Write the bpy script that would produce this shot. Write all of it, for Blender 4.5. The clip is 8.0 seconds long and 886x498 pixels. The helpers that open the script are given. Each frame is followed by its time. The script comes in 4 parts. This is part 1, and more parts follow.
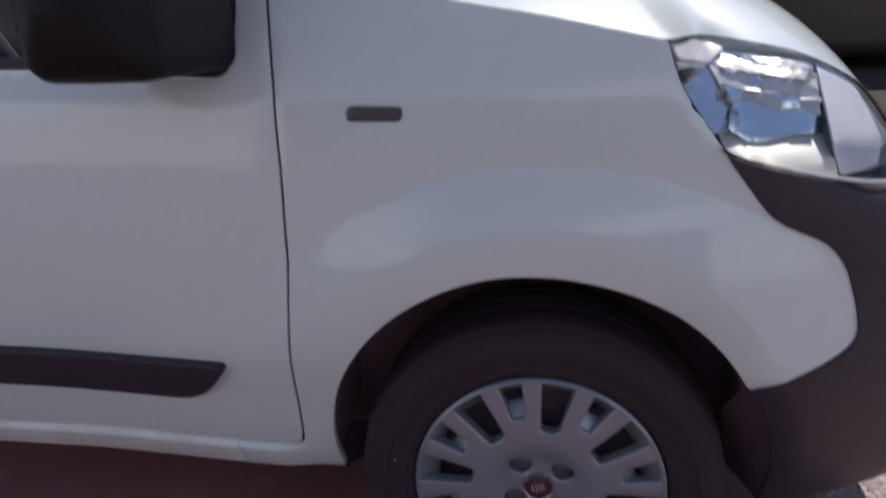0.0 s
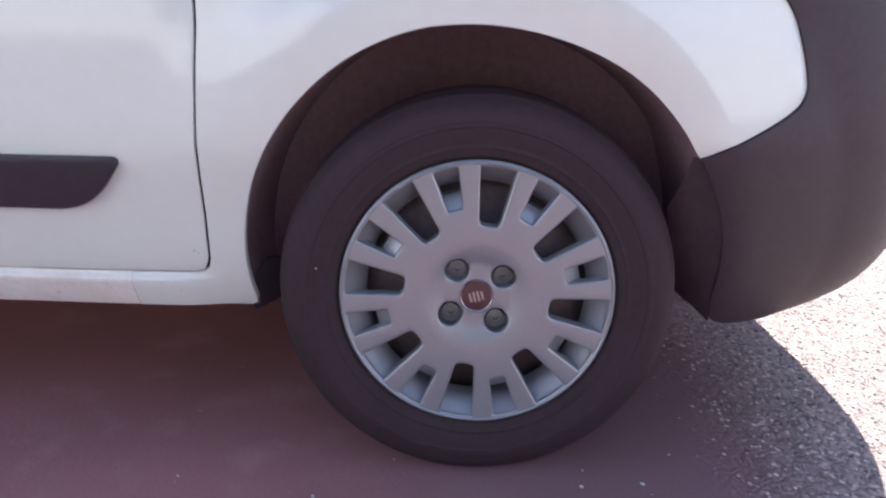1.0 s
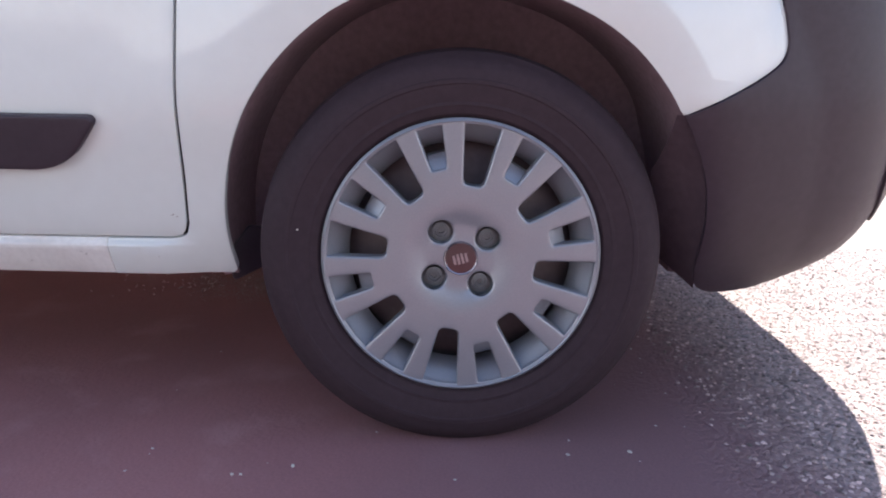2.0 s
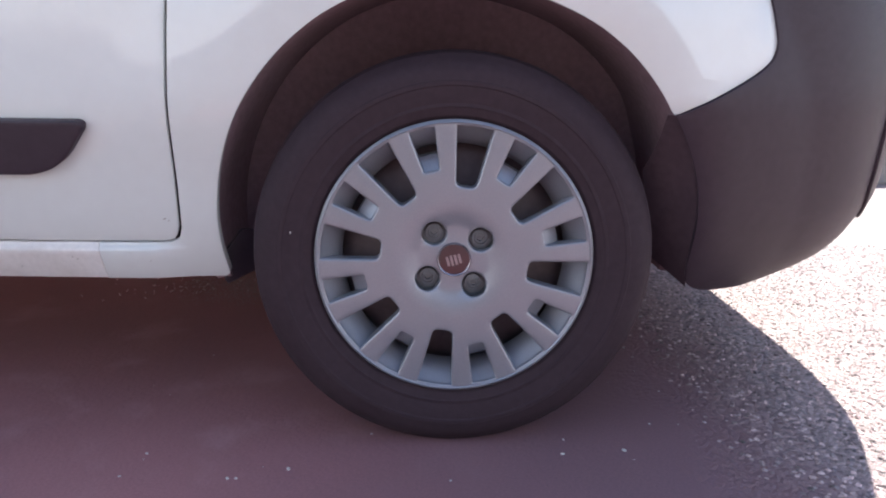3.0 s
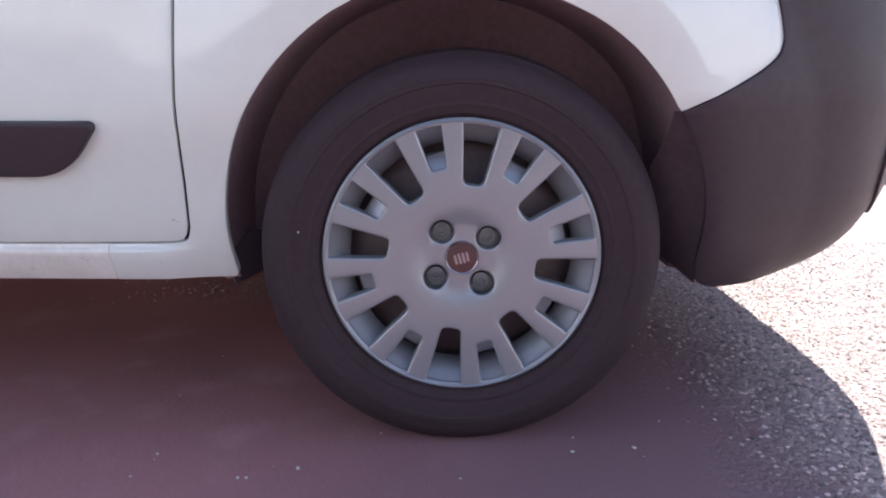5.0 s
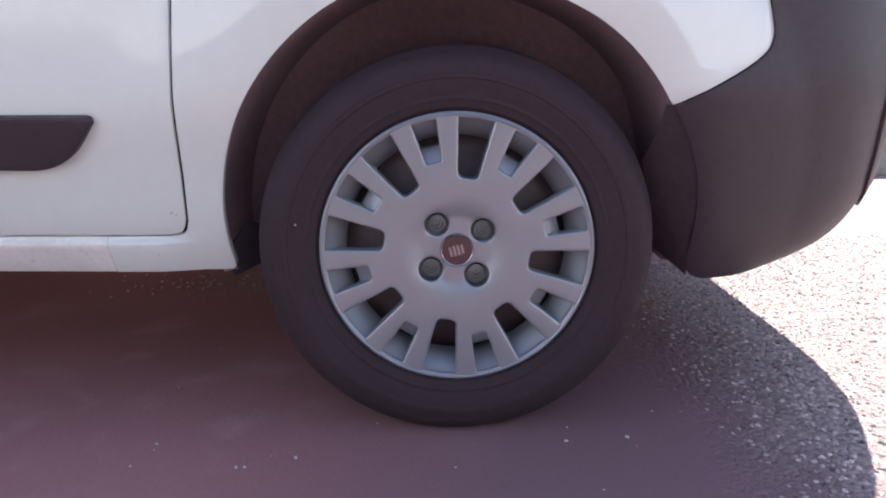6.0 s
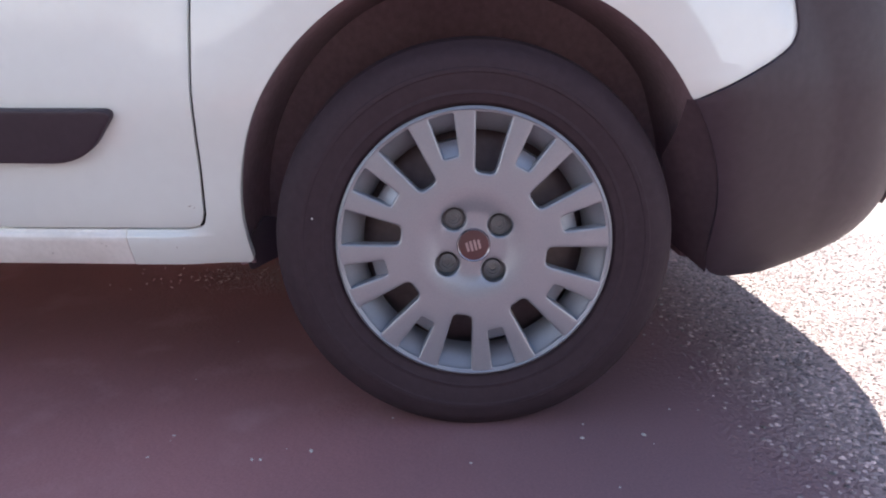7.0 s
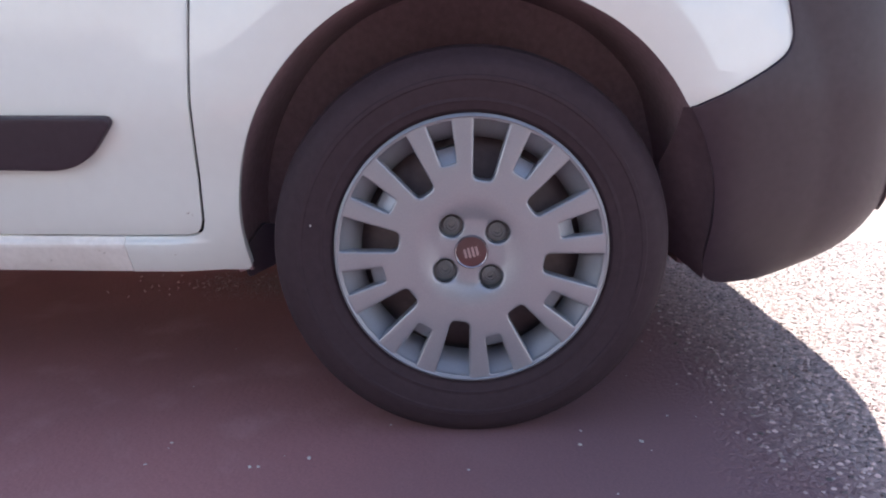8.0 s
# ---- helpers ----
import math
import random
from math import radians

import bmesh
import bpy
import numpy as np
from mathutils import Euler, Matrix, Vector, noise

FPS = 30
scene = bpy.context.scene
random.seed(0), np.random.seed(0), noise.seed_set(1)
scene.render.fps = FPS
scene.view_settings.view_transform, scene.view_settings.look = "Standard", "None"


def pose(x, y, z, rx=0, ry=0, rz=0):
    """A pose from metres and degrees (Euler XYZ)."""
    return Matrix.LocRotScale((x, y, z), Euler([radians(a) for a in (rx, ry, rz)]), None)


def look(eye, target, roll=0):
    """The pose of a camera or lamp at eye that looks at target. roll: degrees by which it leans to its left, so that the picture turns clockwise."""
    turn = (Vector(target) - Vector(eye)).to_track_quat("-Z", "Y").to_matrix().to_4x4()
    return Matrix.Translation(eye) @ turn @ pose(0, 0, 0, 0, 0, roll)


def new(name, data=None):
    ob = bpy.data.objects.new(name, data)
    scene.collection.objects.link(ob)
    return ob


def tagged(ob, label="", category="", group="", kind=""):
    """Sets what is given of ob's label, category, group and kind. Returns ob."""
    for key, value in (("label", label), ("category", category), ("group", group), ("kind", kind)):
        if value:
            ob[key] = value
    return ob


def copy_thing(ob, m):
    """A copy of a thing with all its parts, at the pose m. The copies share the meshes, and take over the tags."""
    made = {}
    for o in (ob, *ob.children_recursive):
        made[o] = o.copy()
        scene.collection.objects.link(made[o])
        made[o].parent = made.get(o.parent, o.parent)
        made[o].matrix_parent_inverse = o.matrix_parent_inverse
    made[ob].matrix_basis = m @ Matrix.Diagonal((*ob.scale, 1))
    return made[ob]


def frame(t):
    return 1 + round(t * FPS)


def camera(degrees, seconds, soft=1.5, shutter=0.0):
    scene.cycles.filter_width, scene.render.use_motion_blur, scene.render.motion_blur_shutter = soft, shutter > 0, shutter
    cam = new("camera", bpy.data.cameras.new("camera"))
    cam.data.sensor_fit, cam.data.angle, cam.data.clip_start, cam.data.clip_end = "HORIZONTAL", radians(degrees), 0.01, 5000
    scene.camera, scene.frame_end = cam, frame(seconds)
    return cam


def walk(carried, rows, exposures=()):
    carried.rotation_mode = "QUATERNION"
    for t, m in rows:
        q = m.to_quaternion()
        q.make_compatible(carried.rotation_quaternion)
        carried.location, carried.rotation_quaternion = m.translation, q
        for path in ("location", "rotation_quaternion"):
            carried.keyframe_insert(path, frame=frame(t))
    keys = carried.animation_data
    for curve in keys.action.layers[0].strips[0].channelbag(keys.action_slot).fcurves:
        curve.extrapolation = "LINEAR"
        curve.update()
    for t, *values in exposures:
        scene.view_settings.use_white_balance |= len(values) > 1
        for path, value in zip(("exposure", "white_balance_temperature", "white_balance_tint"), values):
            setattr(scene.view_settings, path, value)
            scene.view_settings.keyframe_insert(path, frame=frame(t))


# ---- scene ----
cam = camera(62.0, 8.0, soft=2.0, shutter=0.4)
PATH = [
    (0, (0.012, -1.023, 1.093), (-0.274, 0.834, 0.407), -2.1),
    (0.1, (0.015, -1.037, 1.055), (-0.253, 0.823, 0.371), -2.4),
    (0.2, (0.011, -1.04, 1.018), (-0.228, 0.821, 0.326), -2.2),
    (0.3, (0.005, -1.042, 0.962), (-0.198, 0.83, 0.287), -1.9),
    (0.4, (-0.011, -1.046, 0.908), (-0.17, 0.839, 0.26), -1.6),
    (0.5, (-0.026, -1.046, 0.865), (-0.152, 0.847, 0.23), -1.4),
    (0.6, (-0.033, -1.043, 0.813), (-0.132, 0.851, 0.179), -1.0),
    (0.7, (-0.03, -1.047, 0.758), (-0.115, 0.856, 0.15), -0.3),
    (0.8, (-0.017, -1.046, 0.715), (-0.109, 0.865, 0.132), -0.5),
    (1, (-0.027, -1.047, 0.667), (-0.07, 0.877, 0.121), 0.0),
    (1.2, (-0.024, -1.045, 0.635), (-0.052, 0.879, 0.091), 0.4),
    (1.5, (-0.032, -1.05, 0.596), (-0.033, 0.882, 0.082), 0.7),
    (2.8, (-0.026, -1.061, 0.56), (-0.009, 0.885, 0.102), -0.3),
    (3, (-0.035, -1.059, 0.571), (-0.001, 0.884, 0.098), -0.1),
    (3.5, (-0.035, -1.061, 0.572), (-0.012, 0.885, 0.112), -0.2),
    (4, (-0.033, -1.05, 0.569), (-0.025, 0.896, 0.106), -0.3),
    (4.5, (-0.037, -1.053, 0.565), (-0.029, 0.893, 0.101), -0.6),
    (6, (-0.032, -1.076, 0.565), (-0.012, 0.865, 0.085), -0.8),
    (6.5, (-0.032, -1.074, 0.564), (-0.042, 0.865, 0.075), -1.0),
    (7, (-0.031, -1.073, 0.562), (-0.058, 0.866, 0.073), -0.7),
    (7.5, (-0.033, -1.07, 0.564), (-0.056, 0.87, 0.081), -0.7),
    (8, (-0.031, -1.076, 0.562), (-0.052, 0.868, 0.092), -0.7),
]
EXPOSURES = [(0.0, -0.20, 6050, 13), (0.25, 0.28, 6050, 12), (0.5, 0.60, 6030, 10), (0.75, 0.97, 6020, 10), (1.0, 1.20, 6130, 10.5), (1.5, 1.18, 6130, 10.5), (8.0, 1.17, 6130, 10.5)]
walk(cam, [(t, look(eye, target, roll)) for t, eye, target, roll in PATH], EXPOSURES)

# ---- world and sun ----
SUN = Vector((0.31, 0.63, 1.0)).normalized()
ELEVATION = math.asin(SUN.z)
AZIMUTH = math.atan2(SUN.x, SUN.y)

world = bpy.data.worlds.new("sky")
scene.world = world
world.use_nodes = True
wn = world.node_tree.nodes
sky = wn.new("ShaderNodeTexSky")
sky.sky_type = "NISHITA"
sky.sun_disc = False
sky.sun_elevation = ELEVATION
sky.sun_rotation = AZIMUTH
sky.air_density, sky.dust_density, sky.ozone_density = 1.0, 0.5, 2.0
wn["Background"].inputs["Strength"].default_value = 0.13
wl = world.node_tree.links
# broken fair-weather cloud over the whole sky
wco = wn.new("ShaderNodeTexCoord")
wmap = wn.new("ShaderNodeMapping")
wmap.inputs["Scale"].default_value = (1.0, 1.0, 2.2)
wmap.inputs["Location"].default_value = (0.0, 0.0, 0.0)
cloud = wn.new("ShaderNodeTexNoise")
cloud.inputs["Scale"].default_value, cloud.inputs["Detail"].default_value, cloud.inputs["Roughness"].default_value = 2.6, 6.0, 0.55
cover = wn.new("ShaderNodeMapRange")
cover.inputs["From Min"].default_value, cover.inputs["From Max"].default_value = 0.35, 0.48
cover.inputs["To Min"].default_value = 0.05
blend = wn.new("ShaderNodeMix")
blend.data_type = "RGBA"
blend.inputs["B"].default_value = (8.0, 8.0, 8.1, 1)
wl.new(wco.outputs["Generated"], wmap.inputs["Vector"])
wl.new(wmap.outputs[0], cloud.inputs["Vector"])
# the cover thickens towards the horizon
wxyz = wn.new("ShaderNodeSeparateXYZ")
thicken = wn.new("ShaderNodeMath")
thicken.operation = "MULTIPLY_ADD"
thicken.inputs[1].default_value = -0.32
wl.new(wco.outputs["Generated"], wxyz.inputs[0])
wl.new(wxyz.outputs["Z"], thicken.inputs[0])
wl.new(cloud.outputs["Fac"], thicken.inputs[2])
wl.new(thicken.outputs[0], cover.inputs["Value"])
wl.new(cover.outputs[0], blend.inputs["Factor"])
wl.new(sky.outputs[0], blend.inputs["A"])
wl.new(blend.outputs["Result"], wn["Background"].inputs["Color"])

lamp = bpy.data.lights.new("sun", "SUN")
lamp.energy, lamp.angle, lamp.color = 5.0, radians(0.53), (1.0, 0.92, 0.80)
sun = new("sun", lamp)
sun.matrix_world = look((4, 10, 18), Vector((4, 10, 18)) - SUN)


# ---- materials ----
def material(name, colour, rough, metal=0.0, spec=0.5, coat=0.0, dark=None, grain=80.0, blotch=4.0,
             mix=0.3, bump=0.0, bump_scale=300.0, rough_var=0.08, fine=0.12):
    """A procedural surface: base colour varied by large blotches and fine grain, with fine relief."""
    m = bpy.data.materials.new(name)
    m.use_nodes = True
    nt = m.node_tree
    n, l = nt.nodes, nt.links
    b = n["Principled BSDF"]
    b.inputs["Metallic"].default_value = metal
    b.inputs["Specular IOR Level"].default_value = spec
    b.inputs["Coat Weight"].default_value = coat
    b.inputs["Coat Roughness"].default_value = 0.08
    b.inputs["Coat IOR"].default_value = 1.62
    co = n.new("ShaderNodeTexCoord")
    big = n.new("ShaderNodeTexNoise")
    big.inputs["Scale"].default_value, big.inputs["Detail"].default_value = blotch, 5.0
    small = n.new("ShaderNodeTexNoise")
    small.inputs["Scale"].default_value, small.inputs["Detail"].default_value = grain, 4.0
    for x in (big, small):
        l.new(co.outputs["Object"], x.inputs["Vector"])
    ramp = n.new("ShaderNodeMapRange")
    ramp.inputs["From Min"].default_value, ramp.inputs["From Max"].default_value = 0.35, 0.7
    l.new(big.outputs["Fac"], ramp.inputs["Value"])
    ramp.inputs["To Max"].default_value = mix
    c1 = n.new("ShaderNodeMix")
    c1.data_type = "RGBA"
    c1.inputs["A"].default_value = (*colour, 1)
    c1.inputs["B"].default_value = (*(dark or [c * 0.7 for c in colour]), 1)
    l.new(ramp.outputs[0], c1.inputs["Factor"])
    c2 = n.new("ShaderNodeMix")
    c2.data_type, c2.blend_type = "RGBA", "MULTIPLY"
    c2.inputs["Factor"].default_value = 1.0
    tone = n.new("ShaderNodeMapRange")
    tone.inputs["From Min"].default_value, tone.inputs["From Max"].default_value = 0.3, 0.7
    tone.inputs["To Min"].default_value, tone.inputs["To Max"].default_value = 1 - fine, 1 + fine
    l.new(small.outputs["Fac"], tone.inputs["Value"])
    l.new(c1.outputs["Result"], c2.inputs["A"])
    l.new(tone.outputs[0], c2.inputs["B"])
    l.new(c2.outputs["Result"], b.inputs["Base Color"])
    rv = n.new("ShaderNodeMapRange")
    rv.inputs["To Min"].default_value = max(0.02, rough - rough_var)
    rv.inputs["To Max"].default_value = min(1.0, rough + rough_var)
    l.new(big.outputs["Fac"], rv.inputs["Value"])
    l.new(rv.outputs[0], b.inputs["Roughness"])
    if bump:
        tex = n.new("ShaderNodeTexNoise")
        tex.inputs["Scale"].default_value, tex.inputs["Detail"].default_value = bump_scale, 3.0
        l.new(co.outputs["Object"], tex.inputs["Vector"])
        bp = n.new("ShaderNodeBump")
        bp.inputs["Strength"].default_value, bp.inputs["Distance"].default_value = bump, 0.002
        l.new(tex.outputs["Fac"], bp.inputs["Height"])
        l.new(bp.outputs[0], b.inputs["Normal"])
    return m


def glass(name, tint, gloss_rough=0.02, through_share=0.9):
    m = bpy.data.materials.new(name)
    m.use_nodes = True
    n, l = m.node_tree.nodes, m.node_tree.links
    n.remove(n["Principled BSDF"])
    t = n.new("ShaderNodeBsdfTransparent")
    t.inputs["Color"].default_value = (*tint, 1)
    g = n.new("ShaderNodeBsdfGlossy")
    g.inputs["Roughness"].default_value = gloss_rough
    f = n.new("ShaderNodeFresnel")
    f.inputs["IOR"].default_value = 1.5
    mx = n.new("ShaderNodeMixShader")
    l.new(f.outputs[0], mx.inputs[0])
    l.new(t.outputs[0], mx.inputs[1])
    l.new(g.outputs[0], mx.inputs[2])
    l.new(mx.outputs[0], n["Material Output"].inputs["Surface"])
    return m


def asphalt_material():
    """Grey coarse-chipped asphalt, smoother along the bay, where red lens veil is painted in."""
    m = bpy.data.materials.new("asphalt")
    m.use_nodes = True
    n, l = m.node_tree.nodes, m.node_tree.links
    b = n["Principled BSDF"]
    co = n.new("ShaderNodeTexCoord")

    def ramp(source, a, c, lo=0.0, hi=1.0):
        r = n.new("ShaderNodeMapRange")
        r.interpolation_type = "SMOOTHSTEP"
        for key, v in (("From Min", a), ("From Max", c), ("To Min", lo), ("To Max", hi)):
            r.inputs[key].default_value = v
        l.new(source, r.inputs["Value"])
        return r.outputs[0]

    def mixed(fac, a, c):
        x = n.new("ShaderNodeMix")
        x.data_type = "RGBA"
        l.new(fac, x.inputs["Factor"])
        for key, v in (("A", a), ("B", c)):
            if isinstance(v, tuple):
                x.inputs[key].default_value = (*v, 1)
            else:
                l.new(v, x.inputs[key])
        return x.outputs["Result"]

    def times(a, c):
        x = n.new("ShaderNodeMath")
        x.operation = "MULTIPLY"
        l.new(a, x.inputs[0])
        l.new(c, x.inputs[1])
        return x.outputs[0]

    def noise(scale, detail):
        x = n.new("ShaderNodeTexNoise")
        x.inputs["Scale"].default_value, x.inputs["Detail"].default_value = scale, detail
        l.new(co.outputs["Object"], x.inputs["Vector"])
        return x.outputs["Fac"]

    vor = n.new("ShaderNodeTexVoronoi")
    vor.inputs["Scale"].default_value = 105.0
    l.new(co.outputs["Object"], vor.inputs["Vector"])
    fine, big = noise(260.0, 3.0), noise(1.6, 6.0)
    # where the smooth strip with the veil's red lies
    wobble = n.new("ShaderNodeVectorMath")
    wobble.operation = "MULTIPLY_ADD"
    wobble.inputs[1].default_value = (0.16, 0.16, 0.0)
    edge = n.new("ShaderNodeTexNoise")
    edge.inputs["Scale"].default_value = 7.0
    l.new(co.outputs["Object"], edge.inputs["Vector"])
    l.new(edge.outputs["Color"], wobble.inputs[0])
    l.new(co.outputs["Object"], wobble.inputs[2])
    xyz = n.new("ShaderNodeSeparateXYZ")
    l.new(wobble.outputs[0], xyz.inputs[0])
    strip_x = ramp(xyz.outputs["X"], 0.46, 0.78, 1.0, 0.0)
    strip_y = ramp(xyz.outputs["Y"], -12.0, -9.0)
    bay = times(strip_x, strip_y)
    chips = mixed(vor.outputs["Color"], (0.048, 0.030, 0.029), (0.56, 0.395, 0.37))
    veil_red = mixed(fine, (0.25, 0.114, 0.121), (0.43, 0.197, 0.207))
    worn = mixed(ramp(big, 0.35, 0.7, 0.0, 0.55), veil_red, (0.215, 0.099, 0.105))
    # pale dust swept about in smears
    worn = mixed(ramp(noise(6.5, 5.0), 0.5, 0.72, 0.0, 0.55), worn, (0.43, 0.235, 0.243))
    b.inputs["IOR"].default_value = 1.75
    # lens veil's red is painted along the bay; tarmac beside it stays dark grey
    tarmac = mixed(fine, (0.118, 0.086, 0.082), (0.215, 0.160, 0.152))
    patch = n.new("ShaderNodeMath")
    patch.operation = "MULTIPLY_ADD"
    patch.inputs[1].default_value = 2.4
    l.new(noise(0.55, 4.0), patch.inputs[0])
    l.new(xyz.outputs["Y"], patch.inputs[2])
    veil_tint = mixed(ramp(patch.outputs[0], 0.2, 1.1), tarmac, worn)
    # the tint darkens towards the chippings, standing in for deeper shade by the wheel
    wheel_shade = mixed(fine, (0.146, 0.079, 0.088), (0.262, 0.141, 0.157))
    veil_tint = mixed(ramp(xyz.outputs["X"], -0.30, 0.34), veil_tint, wheel_shade)
    l.new(mixed(bay, chips, veil_tint), b.inputs["Base Color"])
    l.new(ramp(bay, 0.0, 1.0, 0.5, 0.66), b.inputs["Roughness"])
    l.new(ramp(bay, 0.0, 1.0, 1.0, 0.4), b.inputs["Specular IOR Level"])
    inv = n.new("ShaderNodeMath")
    inv.operation = "MULTIPLY_ADD"
    inv.inputs[1].default_value = -1.0
    l.new(vor.outputs["Distance"], inv.inputs[0])
    l.new(fine, inv.inputs[2])
    bp = n.new("ShaderNodeBump")
    bp.inputs["Distance"].default_value = 0.005
    # the chippings stand out before the colour changes
    flush = times(ramp(xyz.outputs["X"], 0.34, 0.60, 1.0, 0.0), strip_y)
    l.new(ramp(flush, 0.0, 1.0, 1.0, 0.12), bp.inputs["Strength"])
    l.new(inv.outputs[0], bp.inputs["Height"])
    l.new(bp.outputs[0], b.inputs["Normal"])
    return m


PAINT = material("white_paint", (0.66, 0.70, 0.695), 0.35, spec=0.2, coat=1.0, dark=(0.625, 0.65, 0.64), mix=0.25, grain=40, fine=0.015, rough_var=0.05)
DUSTY = material("dusty_white_paint", (0.77, 0.77, 0.76), 0.45, coat=0.4, dark=(0.46, 0.42, 0.38), mix=0.45, grain=120, blotch=9, fine=0.05)
# black plastic, rubber, liner and steel colours take up the purple-red lens veil
PLASTIC = material("black_plastic", (0.038, 0.0255, 0.036), 0.45, spec=0.35, dark=(0.045, 0.034, 0.044), bump=0.25, bump_scale=700, fine=0.1)
VEILED_PLASTIC = material("veiled_black_plastic", (0.062, 0.041, 0.051), 0.7, spec=0.2, dark=(0.080, 0.055, 0.066), bump=0.3, bump_scale=200, mix=0.6, blotch=9)
RUBBER = material("tyre_rubber", (0.035, 0.0225, 0.0295), 0.72, spec=0.22, dark=(0.042, 0.028, 0.035), bump=0.2, bump_scale=250, mix=0.5, blotch=9)
LINER = material("wheel_liner", (0.23, 0.150, 0.175), 0.9, dark=(0.29, 0.195, 0.225), bump=0.4, bump_scale=120, mix=0.6, blotch=7)
SILVER = material("silver_plastic", (0.305, 0.315, 0.35), 0.34, metal=0.5, dark=(0.26, 0.27, 0.30), fine=0.04, grain=400, blotch=14)
STEEL = material("dark_steel", (0.13, 0.098, 0.106), 0.6, metal=0.2, dark=(0.19, 0.14, 0.145), blotch=20)
BOLT = material("grey_bolt", (0.175, 0.18, 0.19), 0.5, metal=0.5, blotch=60)
GLOSS = material("satin_black", (0.010, 0.008, 0.010), 0.55, spec=0.2)
MATT = material("matt_silver", (0.78, 0.77, 0.75), 0.45, metal=0.1, fine=0.03)
LILAC = material("grey_silver", (0.70, 0.69, 0.76), 0.4, metal=0.2, fine=0.03)
CHIP = material("bare_primer", (0.3, 0.28, 0.27), 0.8)
LAMP_CHROME = material("lamp_chrome", (0.86, 0.87, 0.89), 0.07, metal=1.0, mix=0.05, fine=0.02, rough_var=0.03, bump=0.5, bump_scale=38)
LAMP_MATT = material("lamp_matt", (0.80, 0.77, 0.80), 0.35, metal=0.2, fine=0.04, bump=0.9, bump_scale=45)
LAMP_SATIN = material("lamp_satin", (0.90, 0.89, 0.89), 0.22, metal=0.95, fine=0.03, bump=0.9, bump_scale=45)
CHROME = material("chrome", (0.85, 0.86, 0.88), 0.08, metal=1.0, mix=0.05, fine=0.02, rough_var=0.03)
RED = material("dark_red_enamel", (0.06, 0.018, 0.022), 0.3, coat=0.5, blotch=40)
EMBLEM = material("worn_pink_enamel", (0.34, 0.235, 0.235), 0.5)
WORN_CHROME = material("worn_chrome", (0.40, 0.36, 0.38), 0.25, metal=0.9)
SEAM = material("seam_black", (0.010, 0.009, 0.010), 0.9, spec=0.1)
SMOKED = material("smoked_amber", (0.075, 0.055, 0.062), 0.3, coat=0.2)
CONCRETE = material("kerb_concrete", (0.30, 0.28, 0.265), 0.9, dark=(0.2, 0.19, 0.18), bump=0.5, bump_scale=90, mix=0.6)
SOIL = material("soil", (0.03, 0.022, 0.018), 0.95, dark=(0.035, 0.025, 0.02), bump=0.9, bump_scale=60, mix=0.8)
PALE = material("pale_paving", (0.38, 0.36, 0.33), 0.9, dark=(0.28, 0.26, 0.24), bump=0.5, bump_scale=80)
RENDER = material("pale_render", (0.8, 0.79, 0.77), 0.8, bump=0.3, bump_scale=40)
BROWN = material("dark_brown_paint", (0.035, 0.024, 0.02), 0.45, dark=(0.05, 0.036, 0.03), mix=0.6)
DARKWALL = material("dark_brown_brick", (0.085, 0.065, 0.055), 0.9, dark=(0.06, 0.045, 0.04), bump=0.5, bump_scale=30, mix=0.6)
BRIGHT = material("pale_moulding", (0.35, 0.33, 0.31), 0.5)
SIDELIT_GRIT = material("sidelit_grit", (0.36, 0.285, 0.29), 0.9, dark=(0.26, 0.20, 0.20), mix=0.7, blotch=50)
FLOORPAN = material("bounce_floor_pan", (0.46, 0.42, 0.41), 0.8, dark=(0.34, 0.29, 0.28), mix=0.6)
LITTER = material("dry_litter", (0.55, 0.47, 0.46), 0.9, dark=(0.38, 0.31, 0.30), mix=0.7, blotch=50)
INTERIOR = material("cab_lining", (0.025, 0.025, 0.027), 0.8)
WEBBING = material("belt_webbing", (0.34, 0.28, 0.29), 0.8)
FLECK = material("pale_fleck", (0.6, 0.58, 0.55), 0.8)
GRIT = material("grit", (0.70, 0.52, 0.50), 0.42, spec=1.0, dark=(0.07, 0.047, 0.044), mix=0.9, blotch=60, bump=0.3)
shade = GRIT.node_tree.nodes.new("ShaderNodeNewGeometry")
GRIT.node_tree.links.new(shade.outputs["Random Per Island"], [n for n in GRIT.node_tree.nodes if n.bl_idname == "ShaderNodeMix" and n.blend_type == "MIX"][0].inputs["Factor"])
ASPHALT = asphalt_material()
LENS = glass("clear_lens", (0.96, 0.97, 0.98))
WINDOW = glass("tinted_window", (0.22, 0.25, 0.24))


# ---- mesh helpers ----
def finish(ob, angle=35):
    ob.data.shade_smooth()
    ob.data.set_sharp_from_angle(angle=radians(angle))
    return ob


def part(name, bm, mat, parent=None, label="", angle=35):
    bmesh.ops.remove_doubles(bm, verts=bm.verts, dist=1e-6)
    me = bpy.data.meshes.new(name)
    bm.to_mesh(me)
    bm.free()
    me.materials.append(mat)
    ob = new(name, me)
    if parent:
        ob.parent = parent
    finish(ob, angle)
    return tagged(ob, label)


def thing(name, label, category, group="", kind="", at=(0, 0, 0)):
    ob = new(name)
    ob.location = at
    return tagged(ob, label, category, group, kind)


